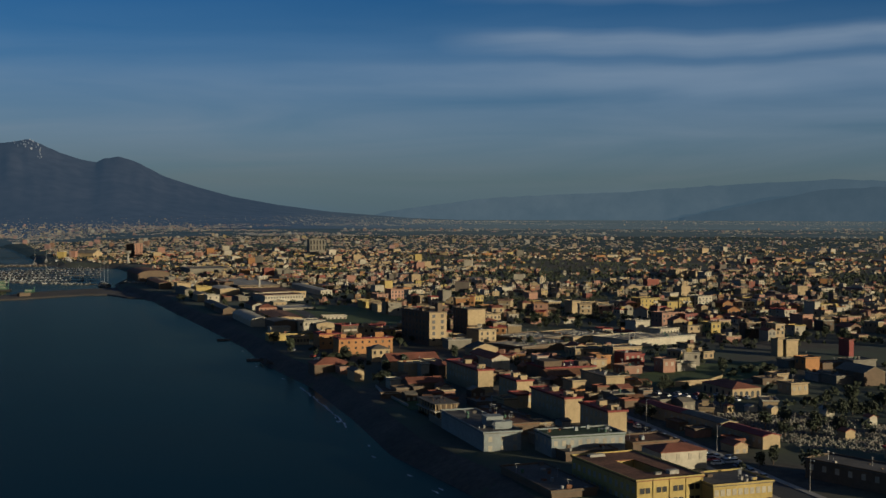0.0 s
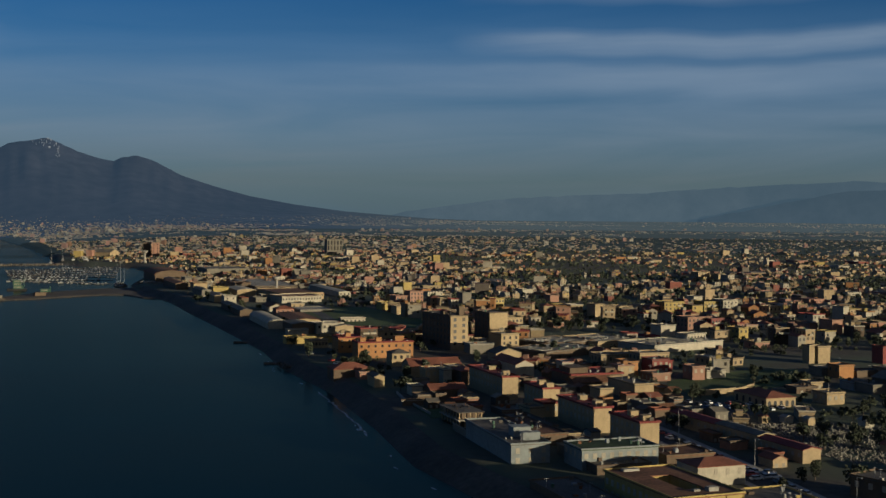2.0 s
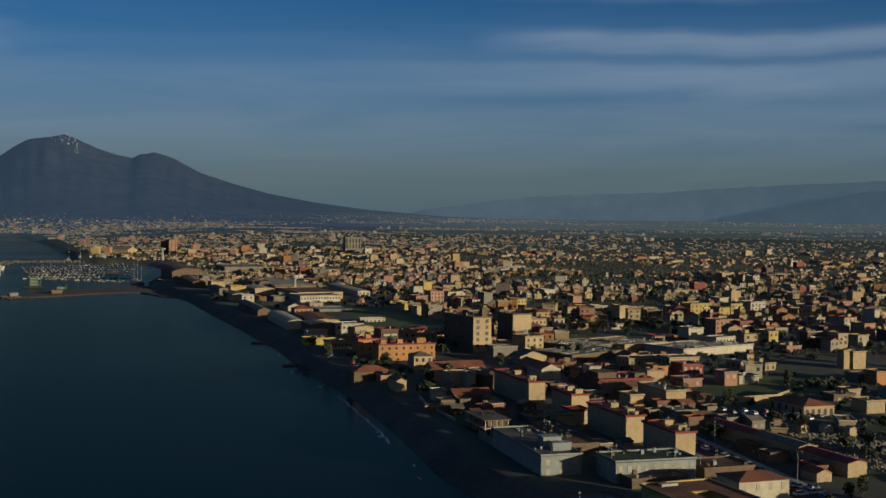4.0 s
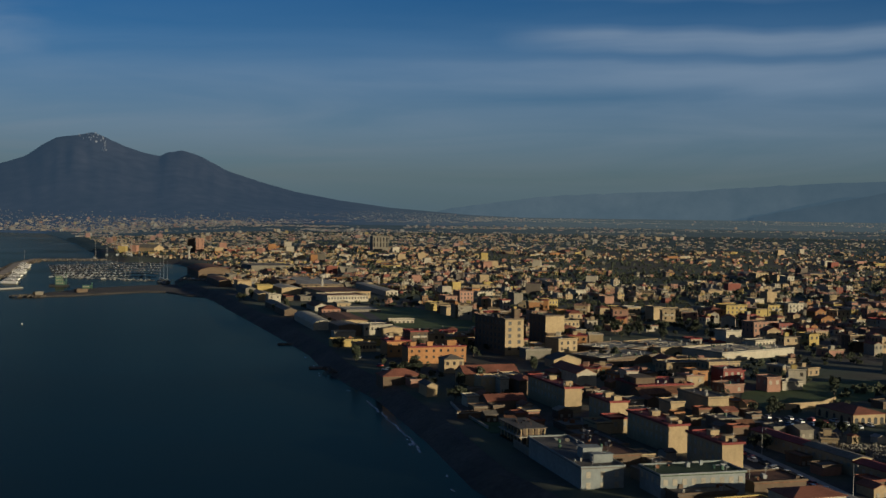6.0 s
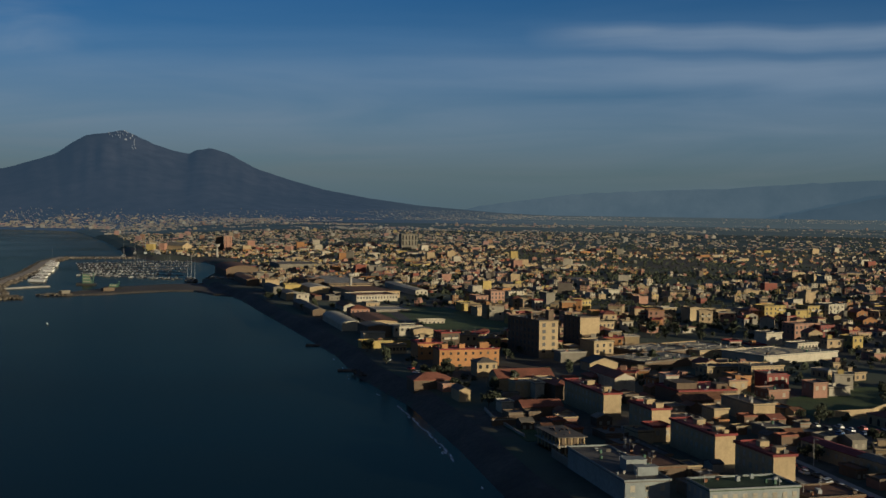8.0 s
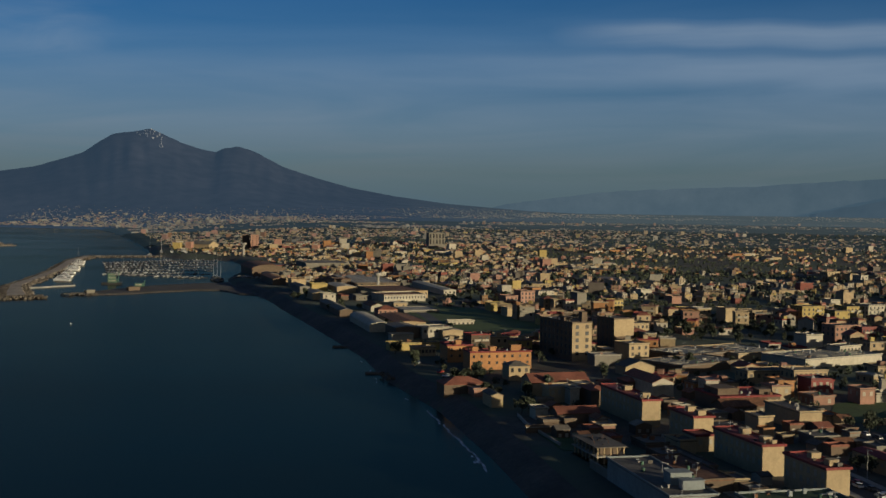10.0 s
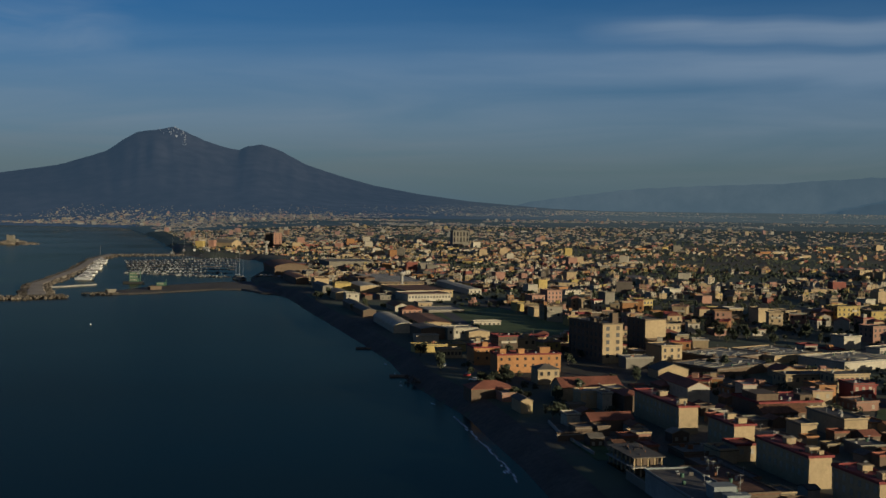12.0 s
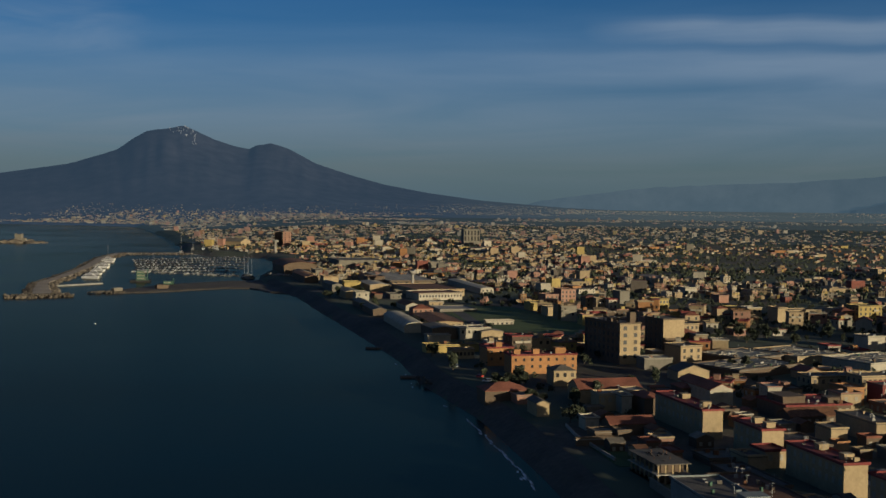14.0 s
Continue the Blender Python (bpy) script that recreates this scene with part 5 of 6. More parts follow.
def flat_area(name, ring, lift, mat, label, category):
    bm = bmesh.new()
    top = [bm.verts.new((x, y, land(x, y) + lift)) for x, y in ring]
    bot = [bm.verts.new((x, y, land(x, y) - 1)) for x, y in ring]
    bm.faces.new(top)
    n = len(ring)
    for i in range(n):
        bm.faces.new((top[i], bot[i], bot[(i + 1) % n], top[(i + 1) % n]))
    bmesh.ops.recalc_face_normals(bm, faces=bm.faces)
    return tagged(new(name, mesh(name, bm, mat)), label, category, kind="structure")


def strip(name, line, half, lift, mat, label, category, shift=0.0, thick=0.5):
    bm = bmesh.new()
    rows = []
    for i, (x, y) in enumerate(line):
        ax, ay = line[max(0, i - 1)]
        bx, by = line[min(len(line) - 1, i + 1)]
        n = Vector((by - ay, ax - bx, 0)).normalized()
        z = max(0.6, land(x, y)) + lift
        rows.append([bm.verts.new((x + n.x * (shift + s), y + n.y * (shift + s), zz)) for s, zz in ((-half, z - thick), (-half, z), (half, z), (half, z - thick))])
    for a, b in zip(rows, rows[1:]):
        for i in range(3):
            bm.faces.new((a[i], a[i + 1], b[i + 1], b[i]))
    bmesh.ops.recalc_face_normals(bm, faces=bm.faces)
    return tagged(new(name, mesh(name, bm, mat)), label, category, kind="structure")


strip("road", STREET, 5, 0.06, ASPHALT, "asphalt street along the blocks", "road")
strip("pavement", STREET, 1.2, 0.2, CONCRETE, "raised concrete pavement beside the street", "pavement", 6.2)
strip("pavement", STREET, 1.2, 0.2, CONCRETE, "raised concrete pavement beside the street", "pavement", -6.2)
strip("railway_bed", [(-232, 1265), (-190, 1170), (-148, 1087), (-110, 970), (-74, 822), (-60, 780)], 4, 0.12, ASPHALT, "dark railway bed behind the factory halls", "railway")
flat_area("meadow", FIELD, 0.1, GRASS, "green meadow behind the factory halls", "meadow")
flat_area("lawn", GREEN, 0.1, GRASS, "green lawn beside the cemetery wall", "lawn")
flat_area("yard", YARD, 0.08, ASPHALT, "asphalt parking yard", "yard")
flat_area("garden", [(-22, 522), (-12, 519), (-3, 496), (-13, 492)], 0.15, GRASS, "grass plot above the beach", "garden")


def beach():
    """A strip of black volcanic sand that follows the water's edge."""
    verts, faces = [], []
    line = SHORE[1:13]
    for (ax, ay), (bx, by) in zip(line, line[1:]):
        n = Vector((by - ay, ax - bx)).normalized()
        for k in range(12):
            u = k / 12
            x, y = ax + (bx - ax) * u, ay + (by - ay) * u
            for o in (-5, -1, 1, 3, 5, 7, 10, 13):
                px, py = x + n.x * o, y + n.y * o
                verts.append((px, py, land(px, py) + 0.12 + 0.05 * noise.noise(Vector((px * 0.2, py * 0.2, 0)))))
    rows = len(verts) // 8
    for i in range(rows - 1):
        for j in range(7):
            a = i * 8 + j
            faces.append((a, a + 1, a + 9, a + 8))
    stuff("beach", verts, faces, [SAND], "dark volcanic sand beach along the water", "beach", "structure")


beach()


def wall_run(line, h, mat, label):
    for (ax, ay), (bx, by) in zip(line, line[1:]):
        L = math.hypot(bx - ax, by - ay)
        bm = bmesh.new()
        box(bm, 0, -0.2, -1, L, 0.2, h)
        box(bm, 0, -0.28, h, L, 0.28, h + 0.12)
        ob = new("garden_wall", mesh("garden_wall", bm, mat))
        ob.matrix_world = pose(ax, ay, land(ax, ay), 0, 0, math.degrees(math.atan2(by - ay, bx - ax)))
        tagged(ob, label, "wall")


wall_run([(97, 555), (122, 567), (131, 581)], 2.4, WALLS["cream"], "cream plastered boundary wall of the lawn")
wall_run([(-30, 556), (-26, 536), (-14, 500)], 1.0, CONCRETE, "low concrete wall above the beach")
wall_run([(-5, 468), (12, 413)], 2.5, WALLS["grey"], "grey retaining wall at the seafront")


def cemetery():
    rng = random.Random(3)
    verts, faces, idx = [], [], []
    n = 0
    while n < 1300:
        x, y = rng.uniform(100, 170), rng.uniform(403, 490)
        if not inside(x, y, CEMETERY) or not all((x - a) ** 2 + (y - b) ** 2 > c * c for a, b, c in TAKEN):
            continue
        x, y = round(x / 1.6) * 1.6 + rng.uniform(-0.2, 0.2), round(y / 2.6) * 2.6 + rng.uniform(-0.3, 0.3)
        a = radians(20 + rng.uniform(-5, 5))
        z = land(x, y)
        cube_into(verts, faces, idx, x, y, z, 0.55, 1.2, 0.2, a, 0, 0, 0.5)
        cube_into(verts, faces, idx, x + 0.3, y + 0.8, z, 0.42, 0.12, rng.uniform(0.3, 0.85), a, 0, 0, 0.5)
        n += 1
    stuff("gravestones", verts, faces, [MARBLE], "crowded pale marble gravestones and slabs of the cemetery", "gravestones")
    for i, (x, y, w, h) in enumerate(((112, 487, 2.6, 2.5), (121, 488, 3.5, 2.0), (128, 482, 3, 2.6), (158, 458, 3.4, 3), (161, 440, 3, 2.8), (148, 478, 4, 2.8), (140, 430, 4, 2.6))):
        house(x, y, w, w * 1.1, land(x, y), h, 20, wall=WALLS["white" if i % 2 else "cream"], roof="gable", cover=CONCRETE if i % 3 else TILE, name="chapel", category="chapel",
              label="small pale family chapel in the cemetery", eaves=0.2, low=1)


cemetery()

# ---- cars ----
CARS = [surface("car_paint_" + n, c, 0.35, 3, 0.4, 0.1, spec=0.6) for n, c in dict(white=(0.5, 0.5, 0.49), silver=(0.3, 0.31, 0.31), dark=(0.04, 0.045, 0.05), red=(0.35, 0.04, 0.03), blue=(0.06, 0.1, 0.2)).items()]
RUBBER = surface("tyre_rubber", (0.02, 0.02, 0.02), 0.9)


def prism(bm, profile, y0, y1, taper=0.0):
    """A side profile of (x, z) drawn out across y."""
    a = [bm.verts.new((x, y0 + (taper if z > 0.9 else 0), z)) for x, z in profile]
    b = [bm.verts.new((x, y1 - (taper if z > 0.9 else 0), z)) for x, z in profile]
    n = len(profile)
    bm.faces.new(a), bm.faces.new(b[::-1])
    for i in range(n):
        bm.faces.new((a[i], b[i], b[(i + 1) % n], a[(i + 1) % n]))
    bmesh.ops.recalc_face_normals(bm, faces=bm.faces)


def make_car(mat, word):
    t = thing("car", pose(0, 0, 0), word + " car parked beside the street", "car", "parked cars")
    bm = bmesh.new()
    prism(bm, [(-2.1, 0.3), (2.05, 0.3), (2.1, 0.6), (1.9, 0.82), (1.0, 0.92), (-2.0, 0.95), (-2.1, 0.7)], -0.85, 0.85)
    bmesh.ops.bevel(bm, geom=bm.edges[:], offset=0.06, segments=1, affect="EDGES")
    part("body", bm, mat, t)
    bm = bmesh.new()
    prism(bm, [(-1.95, 0.93), (0.95, 0.91), (0.35, 1.4), (-1.5, 1.42)], -0.8, 0.8, 0.14)
    part("window_band", bm, GLASS, t)
    bm = bmesh.new()
    box(bm, -1.5, -0.64, 1.4, 0.35, 0.64, 1.46)
    part("roof", bm, mat, t)
    for x in (-1.3, 1.3):
        for y in (-0.78, 0.78):
            bm = bmesh.new()
            bmesh.ops.create_cone(bm, cap_ends=True, segments=12, radius1=0.32, radius2=0.32, depth=0.22)
            o = part("wheel", bm, RUBBER, t)
            o.matrix_basis = pose(x, y, 0.32, 90, 0, 0)
            bm = bmesh.new()
            bmesh.ops.create_cone(bm, cap_ends=True, segments=10, radius1=0.18, radius2=0.18, depth=0.25)
            part("rim", bm, STEEL, o)
    return t


MODELS = [make_car(m, w) for m, w in zip(CARS, ("white", "silver grey", "dark grey", "red", "dark blue"))]
cars = random.Random(31)
FIRST = set()


def park(x, y, turn):
    k = cars.choice((0, 0, 1, 1, 2, 3, 4))
    m = pose(x, y, land(x, y) + 0.1, 0, 0, turn)
    if k not in FIRST:
        FIRST.add(k)
        MODELS[k].matrix_world = m
    else:
        copy_thing(MODELS[k], m)


for k in range(5):
    park(71 + k * 3.2, 452 - k * 12.5, 105)
for i in range(16):
    u = i / 16
    park(62 + 31 * u + 4.0 + cars.uniform(-0.3, 0.3), 478 - 118 * u, 105 + cars.uniform(-3, 3))
for i in range(5):
    park(88 + 1.5 * (i % 2) * 4 - 2, 398 - i * 2.9, 15 + cars.uniform(-4, 4))
for i in range(14):
    park(93 + i * 2.7, 536 - (i % 3) * 6 - i * 0.6, 110 + cars.uniform(-4, 4))
for x, y in ((98, 520), (101, 515), (116, 520), (-70, 668), (-66, 655), (-84, 700)):
    park(x, y, cars.uniform(0, 180))

# ---- lamp posts and poles ----


def street_lamp(x, y, turn):
    t = thing("street_lamp", pose(x, y, land(x, y), 0, 0, turn), "tall thin grey street lamp beside the road", "street lamp", "street lamps")
    bm = bmesh.new()
    bmesh.ops.create_cone(bm, cap_ends=True, segments=8, radius1=0.12, radius2=0.06, depth=9.5, matrix=Matrix.Translation((0, 0, 4.5)))
    part("pole", bm, STEEL, t)
    bm = bmesh.new()
    box(bm, -0.05, -1.6, 9.1, 0.05, 0, 9.2)
    part("arm", bm, STEEL, t)
    bm = bmesh.new()
    box(bm, -0.15, -2.1, 9.05, 0.15, -1.4, 9.25)
    part("lamp_head", bm, STEEL, t)


for u in (0.0, 0.45, 0.9):
    street_lamp(76 + 31 * u, 462 - 125 * u, 20)

# ---- harbour ----


def mound(name, line, top, mat, label, category, foot=4.0):
    """A bank of stone or sand with sloping sides along a line of (x, y, half width)."""
    bm = bmesh.new()
    rows = []
    for i, (x, y, w) in enumerate(line):
        ax, ay, _ = line[max(0, i - 1)]
        bx, by, _ = line[min(len(line) - 1, i + 1)]
        n = Vector((by - ay, ax - bx, 0)).normalized()
        rows.append([bm.verts.new((x + n.x * s, y + n.y * s, z)) for s, z in ((-w - foot, -2), (-w, top), (0, top + 0.1), (w, top), (w + foot, -2))])
    for a, b in zip(rows, rows[1:]):
        for i in range(4):
            bm.faces.new((a[i], a[i + 1], b[i + 1], b[i]))
    for r in (rows[0], rows[-1]):
        bm.faces.new(r)
    bmesh.ops.recalc_face_normals(bm, faces=bm.faces)
    return tagged(new(name, mesh(name, bm, mat)), label, category, kind="structure")


PIER = [(-468, 1093, 8), (-500, 1160, 6), (-530, 1230, 5), (-548, 1310, 5), (-590, 1470, 5), (-657, 1680, 5), (-686, 1815, 5), (-644, 1832, 5), (-590, 1850, 5)]
PIERTOP = surface("pier_paving", (0.34, 0.28, 0.2), 0.95, 0.5, 0.05, 0.35)
mound("breakwater", PIER, 2.2, PIERTOP, "long curved stone breakwater with a road on top", "breakwater", 7)
mound("jetty", [(-507, 1204, 2), (-481, 1249, 2)], 1.2, CONCRETE, "narrow concrete jetty", "jetty", 1.0)
mound("sand_spit", [(-432, 1140, 5), (-415, 1165, 18), (-400, 1200, 26), (-380, 1240, 34), (-355, 1262, 46), (-325, 1275, 66), (-285, 1270, 88), (-240, 1260, 100)], 1.1, SAND, "low dark sand spit enclosing the marina", "spit", 7)
mound("groyne", [(-146, 802, 1.5), (-112, 806, 2)], 0.9, STONE, "dark stone groyne", "groyne", 1.5)
mound("groyne", [(-110, 695, 1.5), (-84, 700, 2)], 0.9, STONE, "dark stone groyne", "groyne", 1.5)


def rocks(name, line, n, spread, size, label):
    rng = random.Random(len(line) * 7 + n)
    bm = bmesh.new()
    bmesh.ops.create_icosphere(bm, subdivisions=1, radius=1)
    bv, bf = [v.co.copy() for v in bm.verts], [tuple(v.index for v in f.verts) for f in bm.faces]
    bm.free()
    verts, faces = [], []
    for i in range(n):
        k = rng.random() * (len(line) - 1)
        a, b = line[int(k)], line[int(k) + 1]
        u = k - int(k)
        x, y = a[0] + (b[0] - a[0]) * u, a[1] + (b[1] - a[1]) * u
        nrm = Vector((b[1] - a[1], a[0] - b[0], 0)).normalized()
        off = rng.choice((-1, -1, 1)) * (a[2] + rng.uniform(-0.5, spread))
        s = rng.uniform(0.6, 1.4) * size
        m = len(verts)
        for v in bv:
            q = rng.uniform(0.7, 1.3)
            verts.append((x + nrm.x * off + v.x * s * q, y + nrm.y * off + v.y * s * q, 0.4 + v.z * s * q * 0.8 + max(0, 1.6 - abs(off) * 0.12)))
        faces.extend(tuple(m + j for j in f) for f in bf)
    stuff(name, verts, faces, [STONE], label, "rocks")


rocks("breakwater_rocks", PIER, 1500, 7, 1.4, "tumbled boulders along the breakwater")
rocks("pierhead_rocks", [(-492, 1075, 2), (-470, 1085, 2), (-448, 1105, 2)], 260, 9, 1.5, "tumbled boulders round the pierhead")
rocks("spit_rocks", [(-440, 1128, 4), (-423, 1150, 12), (-408, 1183, 18), (-392, 1205, 22)], 240, 5, 0.9, "dark boulders along the edge of the spit")
rocks("shore_rocks", [(-92, 668, 0), (-99, 690, 0)], 40, 4, 0.6, "dark rocks on the beach")


def islet():
    rng = random.Random(2)
    t = thing("rock_islet", pose(-1000, 2160, 0), "low jagged rock islet with the ruin of a square tower", "islet", kind="structure")
    for k in range(16):
        bm = bmesh.new()
        bmesh.ops.create_icosphere(bm, subdivisions=2, radius=1)
        sx, sy, sz = rng.uniform(7, 15), rng.uniform(6, 12), rng.uniform(4, 9)
        ox, oy = rng.uniform(-38, 34), rng.uniform(-12, 12)
        for v in bm.verts:
            q = 1 + 0.7 * noise.noise(v.co * 2.3 + Vector((k, 0, 0))) + 0.35 * noise.noise(v.co * 6)
            v.co = Vector((v.co.x * sx * q + ox, v.co.y * sy * q + oy, max(-1, v.co.z * sz * q * (1 - abs(ox) / 70))))
        part("rock", bm, STONE, t)
    bm = bmesh.new()
    box(bm, -6, -5, 2, 5, 5, 15)
    box(bm, 5, -4, 1, 12, 4, 9)
    box(bm, -6, -5, 15, -3, -3, 16.5)
    box(bm, 2, 2, 15, 5, 5, 16.2)
    part("tower", bm, WALLS["grey"], t)


islet()


def make_boat(L, mast):
    w = L * 0.3
    t = thing("motor_boat" if not mast else "sailing_boat", pose(0, 0, 0), "white motor boat moored in the marina" if not mast else "white sailing boat with bare mast in the marina", "boat", "moored boats")
    bm = bmesh.new()
    rows = []
    for k, (x, hw, z) in enumerate(((-L / 2, 0.85, 0.9), (0, 1.0, 0.95), (L * 0.3, 0.75, 1.1), (L / 2, 0.05, 1.4))):
        rows.append([bm.verts.new(p) for p in ((x, -w / 2 * hw, z * L * 0.09 + 0.2), (x * 0.92, -w / 2 * hw * 0.5, -0.3), (x * 0.92, w / 2 * hw * 0.5, -0.3), (x, w / 2 * hw, z * L * 0.09 + 0.2))])
    for a, b in zip(rows, rows[1:]):
        for i in range(4):
            bm.faces.new((a[i], a[(i + 1) % 4], b[(i + 1) % 4], b[i]))
    bm.faces.new(rows[0]), bm.faces.new(rows[-1])
    bmesh.ops.recalc_face_normals(bm, faces=bm.faces)
    part("hull", bm, HULL, t)
    bm = bmesh.new()
    z = L * 0.09 + 0.2
    prism(bm, [(-L * 0.22, z), (L * 0.2, z), (L * 0.1, z + L * 0.1), (-L * 0.2, z + L * 0.1)], -w * 0.3, w * 0.3)
    part("cabin", bm, HULL, t)
    bm = bmesh.new()
    prism(bm, [(-L * 0.18, z + L * 0.035), (L * 0.172, z + L * 0.035), (L * 0.13, z + L * 0.08), (-L * 0.18, z + L * 0.08)], -w * 0.31, w * 0.31)
    part("cabin_glass", bm, GLASS, t)
    if mast:
        bm = bmesh.new()
        bmesh.ops.create_cone(bm, cap_ends=True, segments=6, radius1=0.14, radius2=0.08, depth=L * 1.3, matrix=Matrix.Translation((L * 0.05, 0, z + L * 0.65)))
        part("mast", bm, STEEL, t)
        bm = bmesh.new()
        box(bm, -L * 0.4, -0.1, z + L * 0.16, L * 0.05, 0.1, z + L * 0.16 + 0.2)
        part("boom", bm, STEEL, t)
    return t


FLEET = [make_boat(8, False), make_boat(11, False), make_boat(11, True)]
boats = random.Random(41)
used = set()


def moor(k, x, y, turn, s=1.0):
    m = pose(x, y, max(0.0, land(x, y) + 0.4), 0, 0, turn)
    if k not in used:
        used.add(k)
        FLEET[k].matrix_world = m
    else:
        ob = copy_thing(FLEET[k], m)
        ob.scale = (s, s, s)


# pontoons with boats on both sides, in the basin behind the spit
for r in range(7):
    u = r / 6
    ax, ay = -520 - 92 * u, 1440 + 235 * u
    bx, by = -392 - 96 * u, 1400 + 390 * u
    bm = bmesh.new()
    L = math.hypot(bx - ax, by - ay)
    box(bm, 0, -0.8, -0.6, L, 0.8, 0.5)
    ob = new("pontoon", mesh("pontoon", bm, BARK))
    heading = math.degrees(math.atan2(by - ay, bx - ax))
    ob.matrix_world = pose(ax, ay, 0, 0, 0, heading)
    tagged(ob, "long grey floating pontoon of the marina", "pontoon", "marina pontoons")
    for i in range(int(L / 5)):
        for s in (-1, 1):
            if boats.random() < 0.7:
                q = (i + 0.5) * 5
                px, py = ax + (bx - ax) * q / L, ay + (by - ay) * q / L
                n = Vector((-(by - ay), bx - ax)).normalized() * s * 7
                moor(boats.choice((0, 0, 1, 1, 2)), px + n.x, py + n.y, heading + 90 * s + boats.uniform(-3, 3), boats.uniform(0.5, 0.85))
for x, y in ((-616, 1875), (-592, 1904), (-576, 1910), (-566, 1890), (-561, 1915), (-600, 1880), (-372, 1364), (-378, 1372), (-366, 1356)):
    moor(2, x, y, boats.uniform(60, 120), boats.uniform(1.3, 1.9))
for i in range(16):
    moor(0, -350 + i * 6, 1352 - i * 4, 60, 1.0)


def yacht(x, y, turn, L):
    t = thing("motor_yacht", pose(x, y, 0, 0, 0, turn), "large white motor yacht moored at the breakwater", "yacht", "yachts at the breakwater")
    w = L * 0.22
    bm = bmesh.new()
    prism(bm, [(-L / 2, -0.4), (L * 0.4, -0.4), (L / 2, L * 0.13), (-L / 2, L * 0.09)], -w / 2, w / 2)
    part("hull", bm, YACHT, t)
    z = L * 0.1
    for name, a, b, h, k in (("saloon", -0.38, 0.26, 0.075, 0.42), ("upper_deck", -0.28, 0.12, 0.065, 0.36)):
        bm = bmesh.new()
        prism(bm, [(L * a, z), (L * b, z), (L * (b - 0.07), z + L * h), (L * a, z + L * h)], -w * k, w * k)
        part(name, bm, YACHT, t)
        bm = bmesh.new()
        prism(bm, [(L * (a + 0.02), z + L * h * 0.35), (L * (b - 0.02), z + L * h * 0.35), (L * (b - 0.05), z + L * h * 0.8), (L * (a + 0.02), z + L * h * 0.8)], -w * k - 0.05, w * k + 0.05)
        part("window_band", bm, GLASS, t)
        z += L * h
    bm = bmesh.new()
    box(bm, -L * 0.1, -0.15, z, -L * 0.08, 0.15, z + L * 0.12)
    part("mast", bm, STEEL, t)


for i in range(7):
    u = i / 6
    yacht(-520 - 122 * u, 1318 + 352 * u, -18 + boats.uniform(-4, 4), boats.uniform(15, 22))
t = thing("tall_mast", pose(-600, 1560, 0), "tall thin white mast beside the yachts", "mast")
bm = bmesh.new()
bmesh.ops.create_cone(bm, cap_ends=True, segments=8, radius1=0.3, radius2=0.15, depth=26, matrix=Matrix.Translation((0, 0, 12.5)))
part("pole", bm, HULL, t)


def dredger(x, y, turn, L, tall):
    t = thing("work_barge", pose(x, y, 0, 0, 0, turn), "dark work barge with green steel deckhouse", "barge", "work barges")
    bm = bmesh.new()
    prism(bm, [(-L / 2, -0.3), (L / 2 - 2, -0.3), (L / 2, 2.0), (-L / 2, 2.0)], -5, 5)
    part("hull", bm, RUBBER, t)
    for k in range(int(tall // 3)):
        bm = bmesh.new()
        box(bm, -L * 0.2, -4 + k * 0.6, 2.0 + k * 3, L * 0.25 - k * 1.2, 4 - k * 0.6, 4.9 + k * 3)
        part("deckhouse", bm, GREENSTEEL, t)
        for q in range(4):
            bm = bmesh.new()
            u = -L * 0.15 + q * L * 0.09
            box(bm, u, -4.05 + k * 0.6, 3.2 + k * 3, u + 1.2, -3.95 + k * 0.6, 4.2 + k * 3)
            part("window", bm, FRAME, t)
    for s in (-1, 1):
        bm = bmesh.new()
        box(bm, L * 0.3, s * 2 - 0.2, 2, L * 0.3 + 0.4, s * 2 + 0.2, tall + 3)
        part("derrick_leg", bm, GREENSTEEL, t)
    bm = bmesh.new()
    box(bm, L * 0.3, -2.2, tall + 3, L * 0.3 + 0.4, 2.2, tall + 3.5)
    part("crossbeam", bm, GREENSTEEL, t)


landmark(-428, 1146, 9, 3.5, 1.1, 2.2, ang=60, wall="grey", cover=SHEET, low=0.8, name="hut", category="hut", label="low grey hut at the end of the spit")
landmark(-404, 1186, 12, 4, 1.1, 2.4, ang=55, wall="brown", cover=FELT, low=0.8, name="hut", category="hut", label="low dark store hut on the spit")
dredger(-455, 1282, 15, 20, 9)
dredger(-412, 1236, 10, 17, 4)


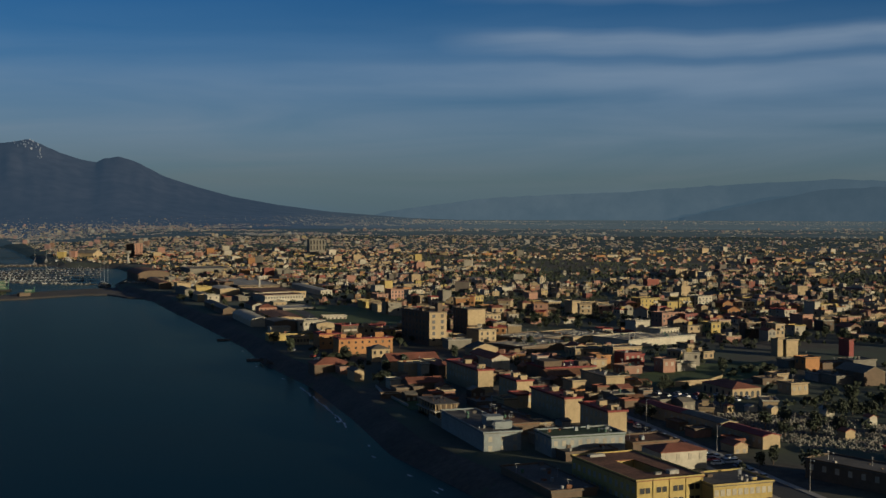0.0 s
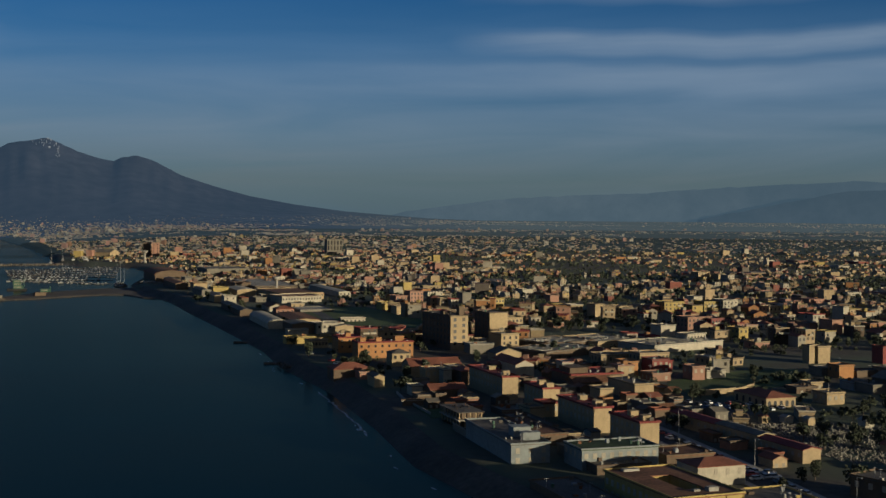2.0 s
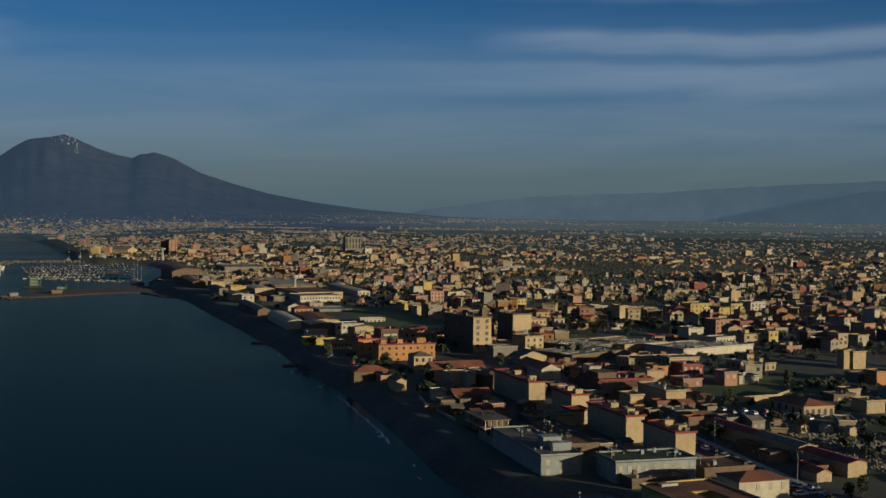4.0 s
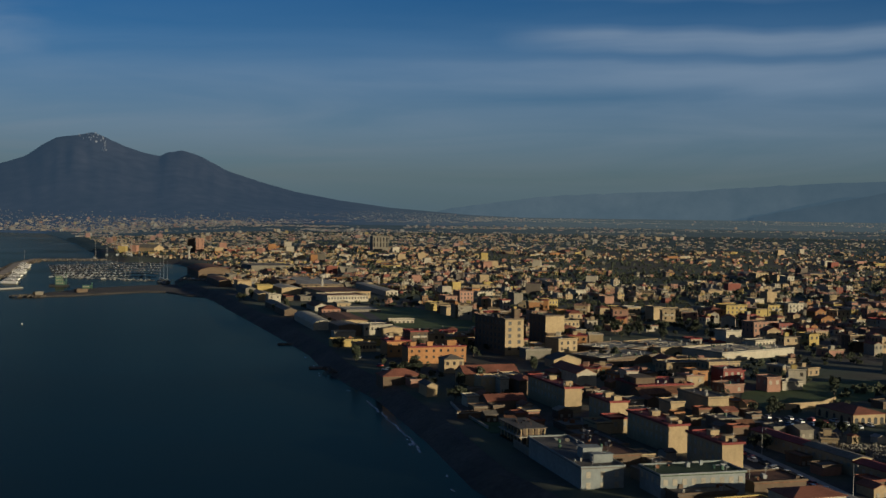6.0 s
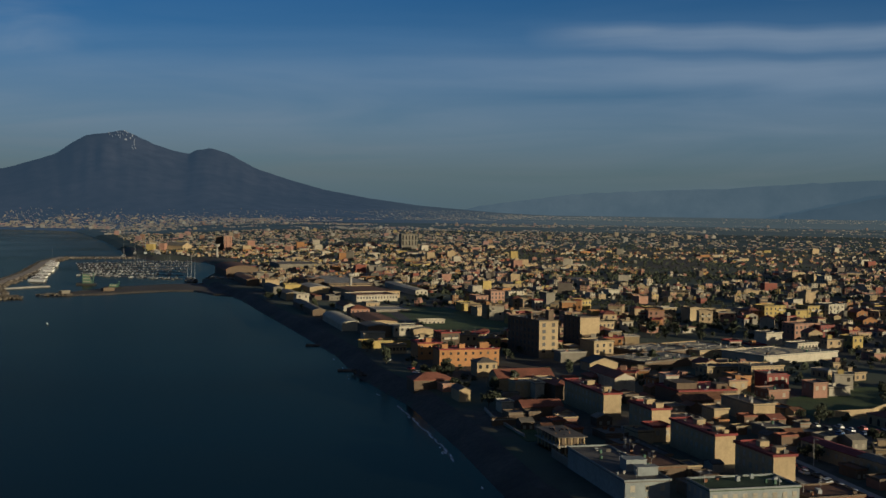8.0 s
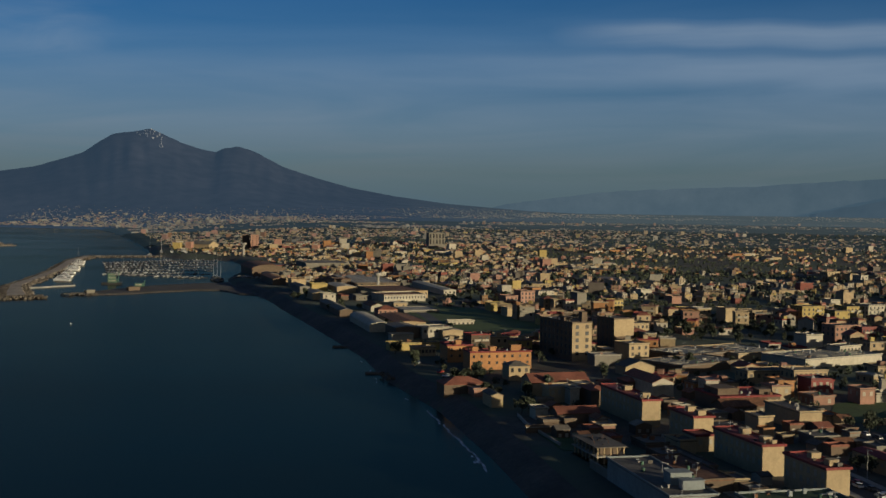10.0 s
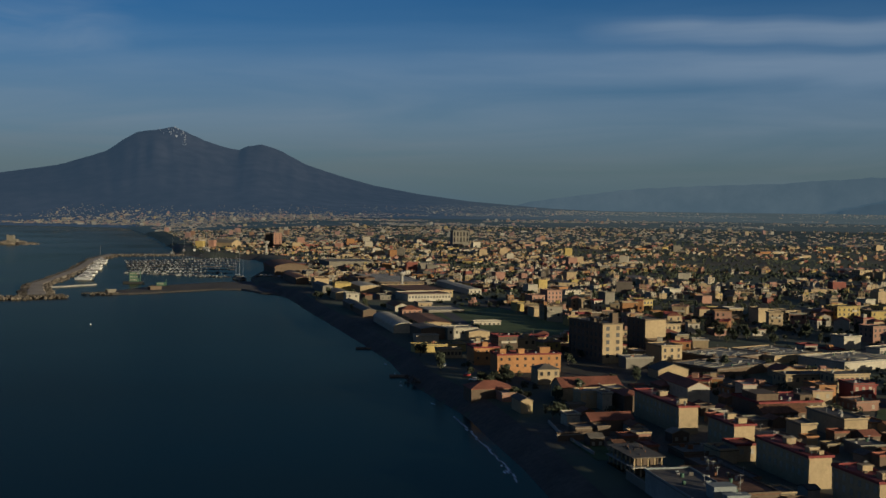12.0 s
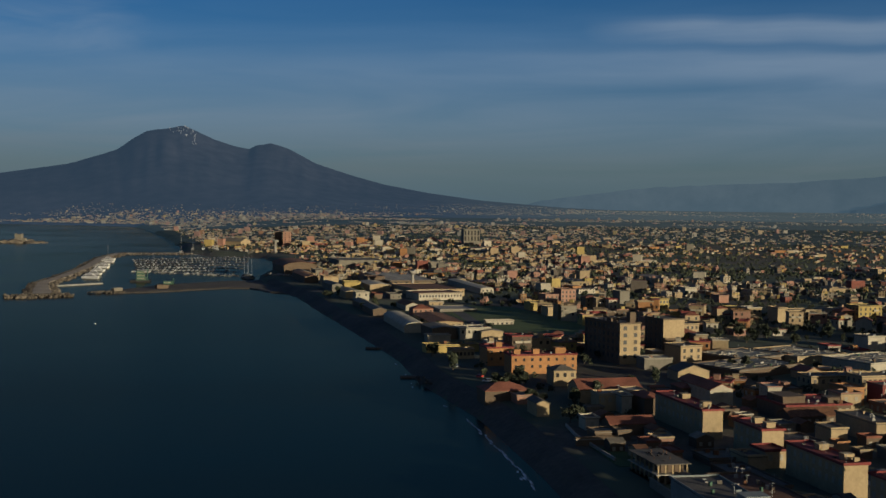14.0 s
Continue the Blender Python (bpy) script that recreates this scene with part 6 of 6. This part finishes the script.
def water_tower(x, y, h, r, label):
    t = thing("water_tower", pose(x, y, land(x, y)), label, "water tower")
    bm = bmesh.new()
    bmesh.ops.create_cone(bm, cap_ends=True, segments=16, radius1=r * 0.42, radius2=r * 0.36, depth=h + 1, matrix=Matrix.Translation((0, 0, h / 2)))
    part("stem", bm, CONCRETE, t)
    bm = bmesh.new()
    bmesh.ops.create_cone(bm, cap_ends=True, segments=16, radius1=r * 0.55, radius2=r, depth=h * 0.12, matrix=Matrix.Translation((0, 0, h * 1.06)))
    part("collar", bm, CONCRETE, t)
    bm = bmesh.new()
    bmesh.ops.create_cone(bm, cap_ends=True, segments=16, radius1=r, radius2=r, depth=h * 0.14, matrix=Matrix.Translation((0, 0, h * 1.19)))
    part("tank", bm, CONCRETE, t)


water_tower(-461, 1820, 15, 4.5, "white mushroom-shaped water tower at the harbour")
water_tower(-176, 1190, 13, 3.2, "concrete water tower beside the ribbed factory hall")
landmark(-620, 2066, 46, 25, 5, 7, ang=-20, wall="cream", roof="gable_x", cover=SHEET, name="boat_hall", category="hall", label="long cream boat hall with arched roof", rise=5)

t = thing("mooring_buoy", pose(-342, 897, 0), "small white round mooring buoy on the calm water", "buoy")
bm = bmesh.new()
bmesh.ops.create_icosphere(bm, subdivisions=2, radius=0.5, matrix=Matrix.Translation((0, 0, 0.25)))
part("float", bm, YACHT, t)
bm = bmesh.new()
bmesh.ops.create_cone(bm, cap_ends=True, segments=8, radius1=0.1, radius2=0.08, depth=0.5, matrix=Matrix.Translation((0, 0, 0.9)))
part("post", bm, STEEL, t)

# surf along the beach: short broken lines of foam
foam = random.Random(17)
verts, faces = [], []
for k in range(44):
    i = foam.choice((1, 2, 2, 3, 3, 5, 6)) if k > 26 else 4
    (ax, ay), (bx, by) = SHORE[i], SHORE[i + 1]
    u, n = (foam.random() if k > 26 else k / 27), Vector((by - ay, ax - bx)).normalized()
    s = -3.2 + foam.gauss(0, 1.4) if k > 26 else -2.4 + foam.gauss(0, 0.35)
    L = foam.uniform(2, 9)
    d = Vector((bx - ax, by - ay)).normalized()
    cx, cy = ax + (bx - ax) * u + n.x * s, ay + (by - ay) * u + n.y * s
    m = len(verts)
    for j in range(7):
        q = (j / 6 - 0.5) * L
        w = 0.35 * math.sin(math.pi * (j + 0.3) / 6.6) * foam.uniform(0.5, 1.3)
        o = foam.uniform(-0.3, 0.3)
        for e in (-w, w):
            verts.append((cx + d.x * q + n.x * (e + o), cy + d.y * q + n.y * (e + o), 0.06))
    for j in range(6):
        faces.append((m + 2 * j, m + 2 * j + 1, m + 2 * j + 3, m + 2 * j + 2))
stuff("surf", verts, faces, [FOAM], "broken white surf lines along the beach", "surf")
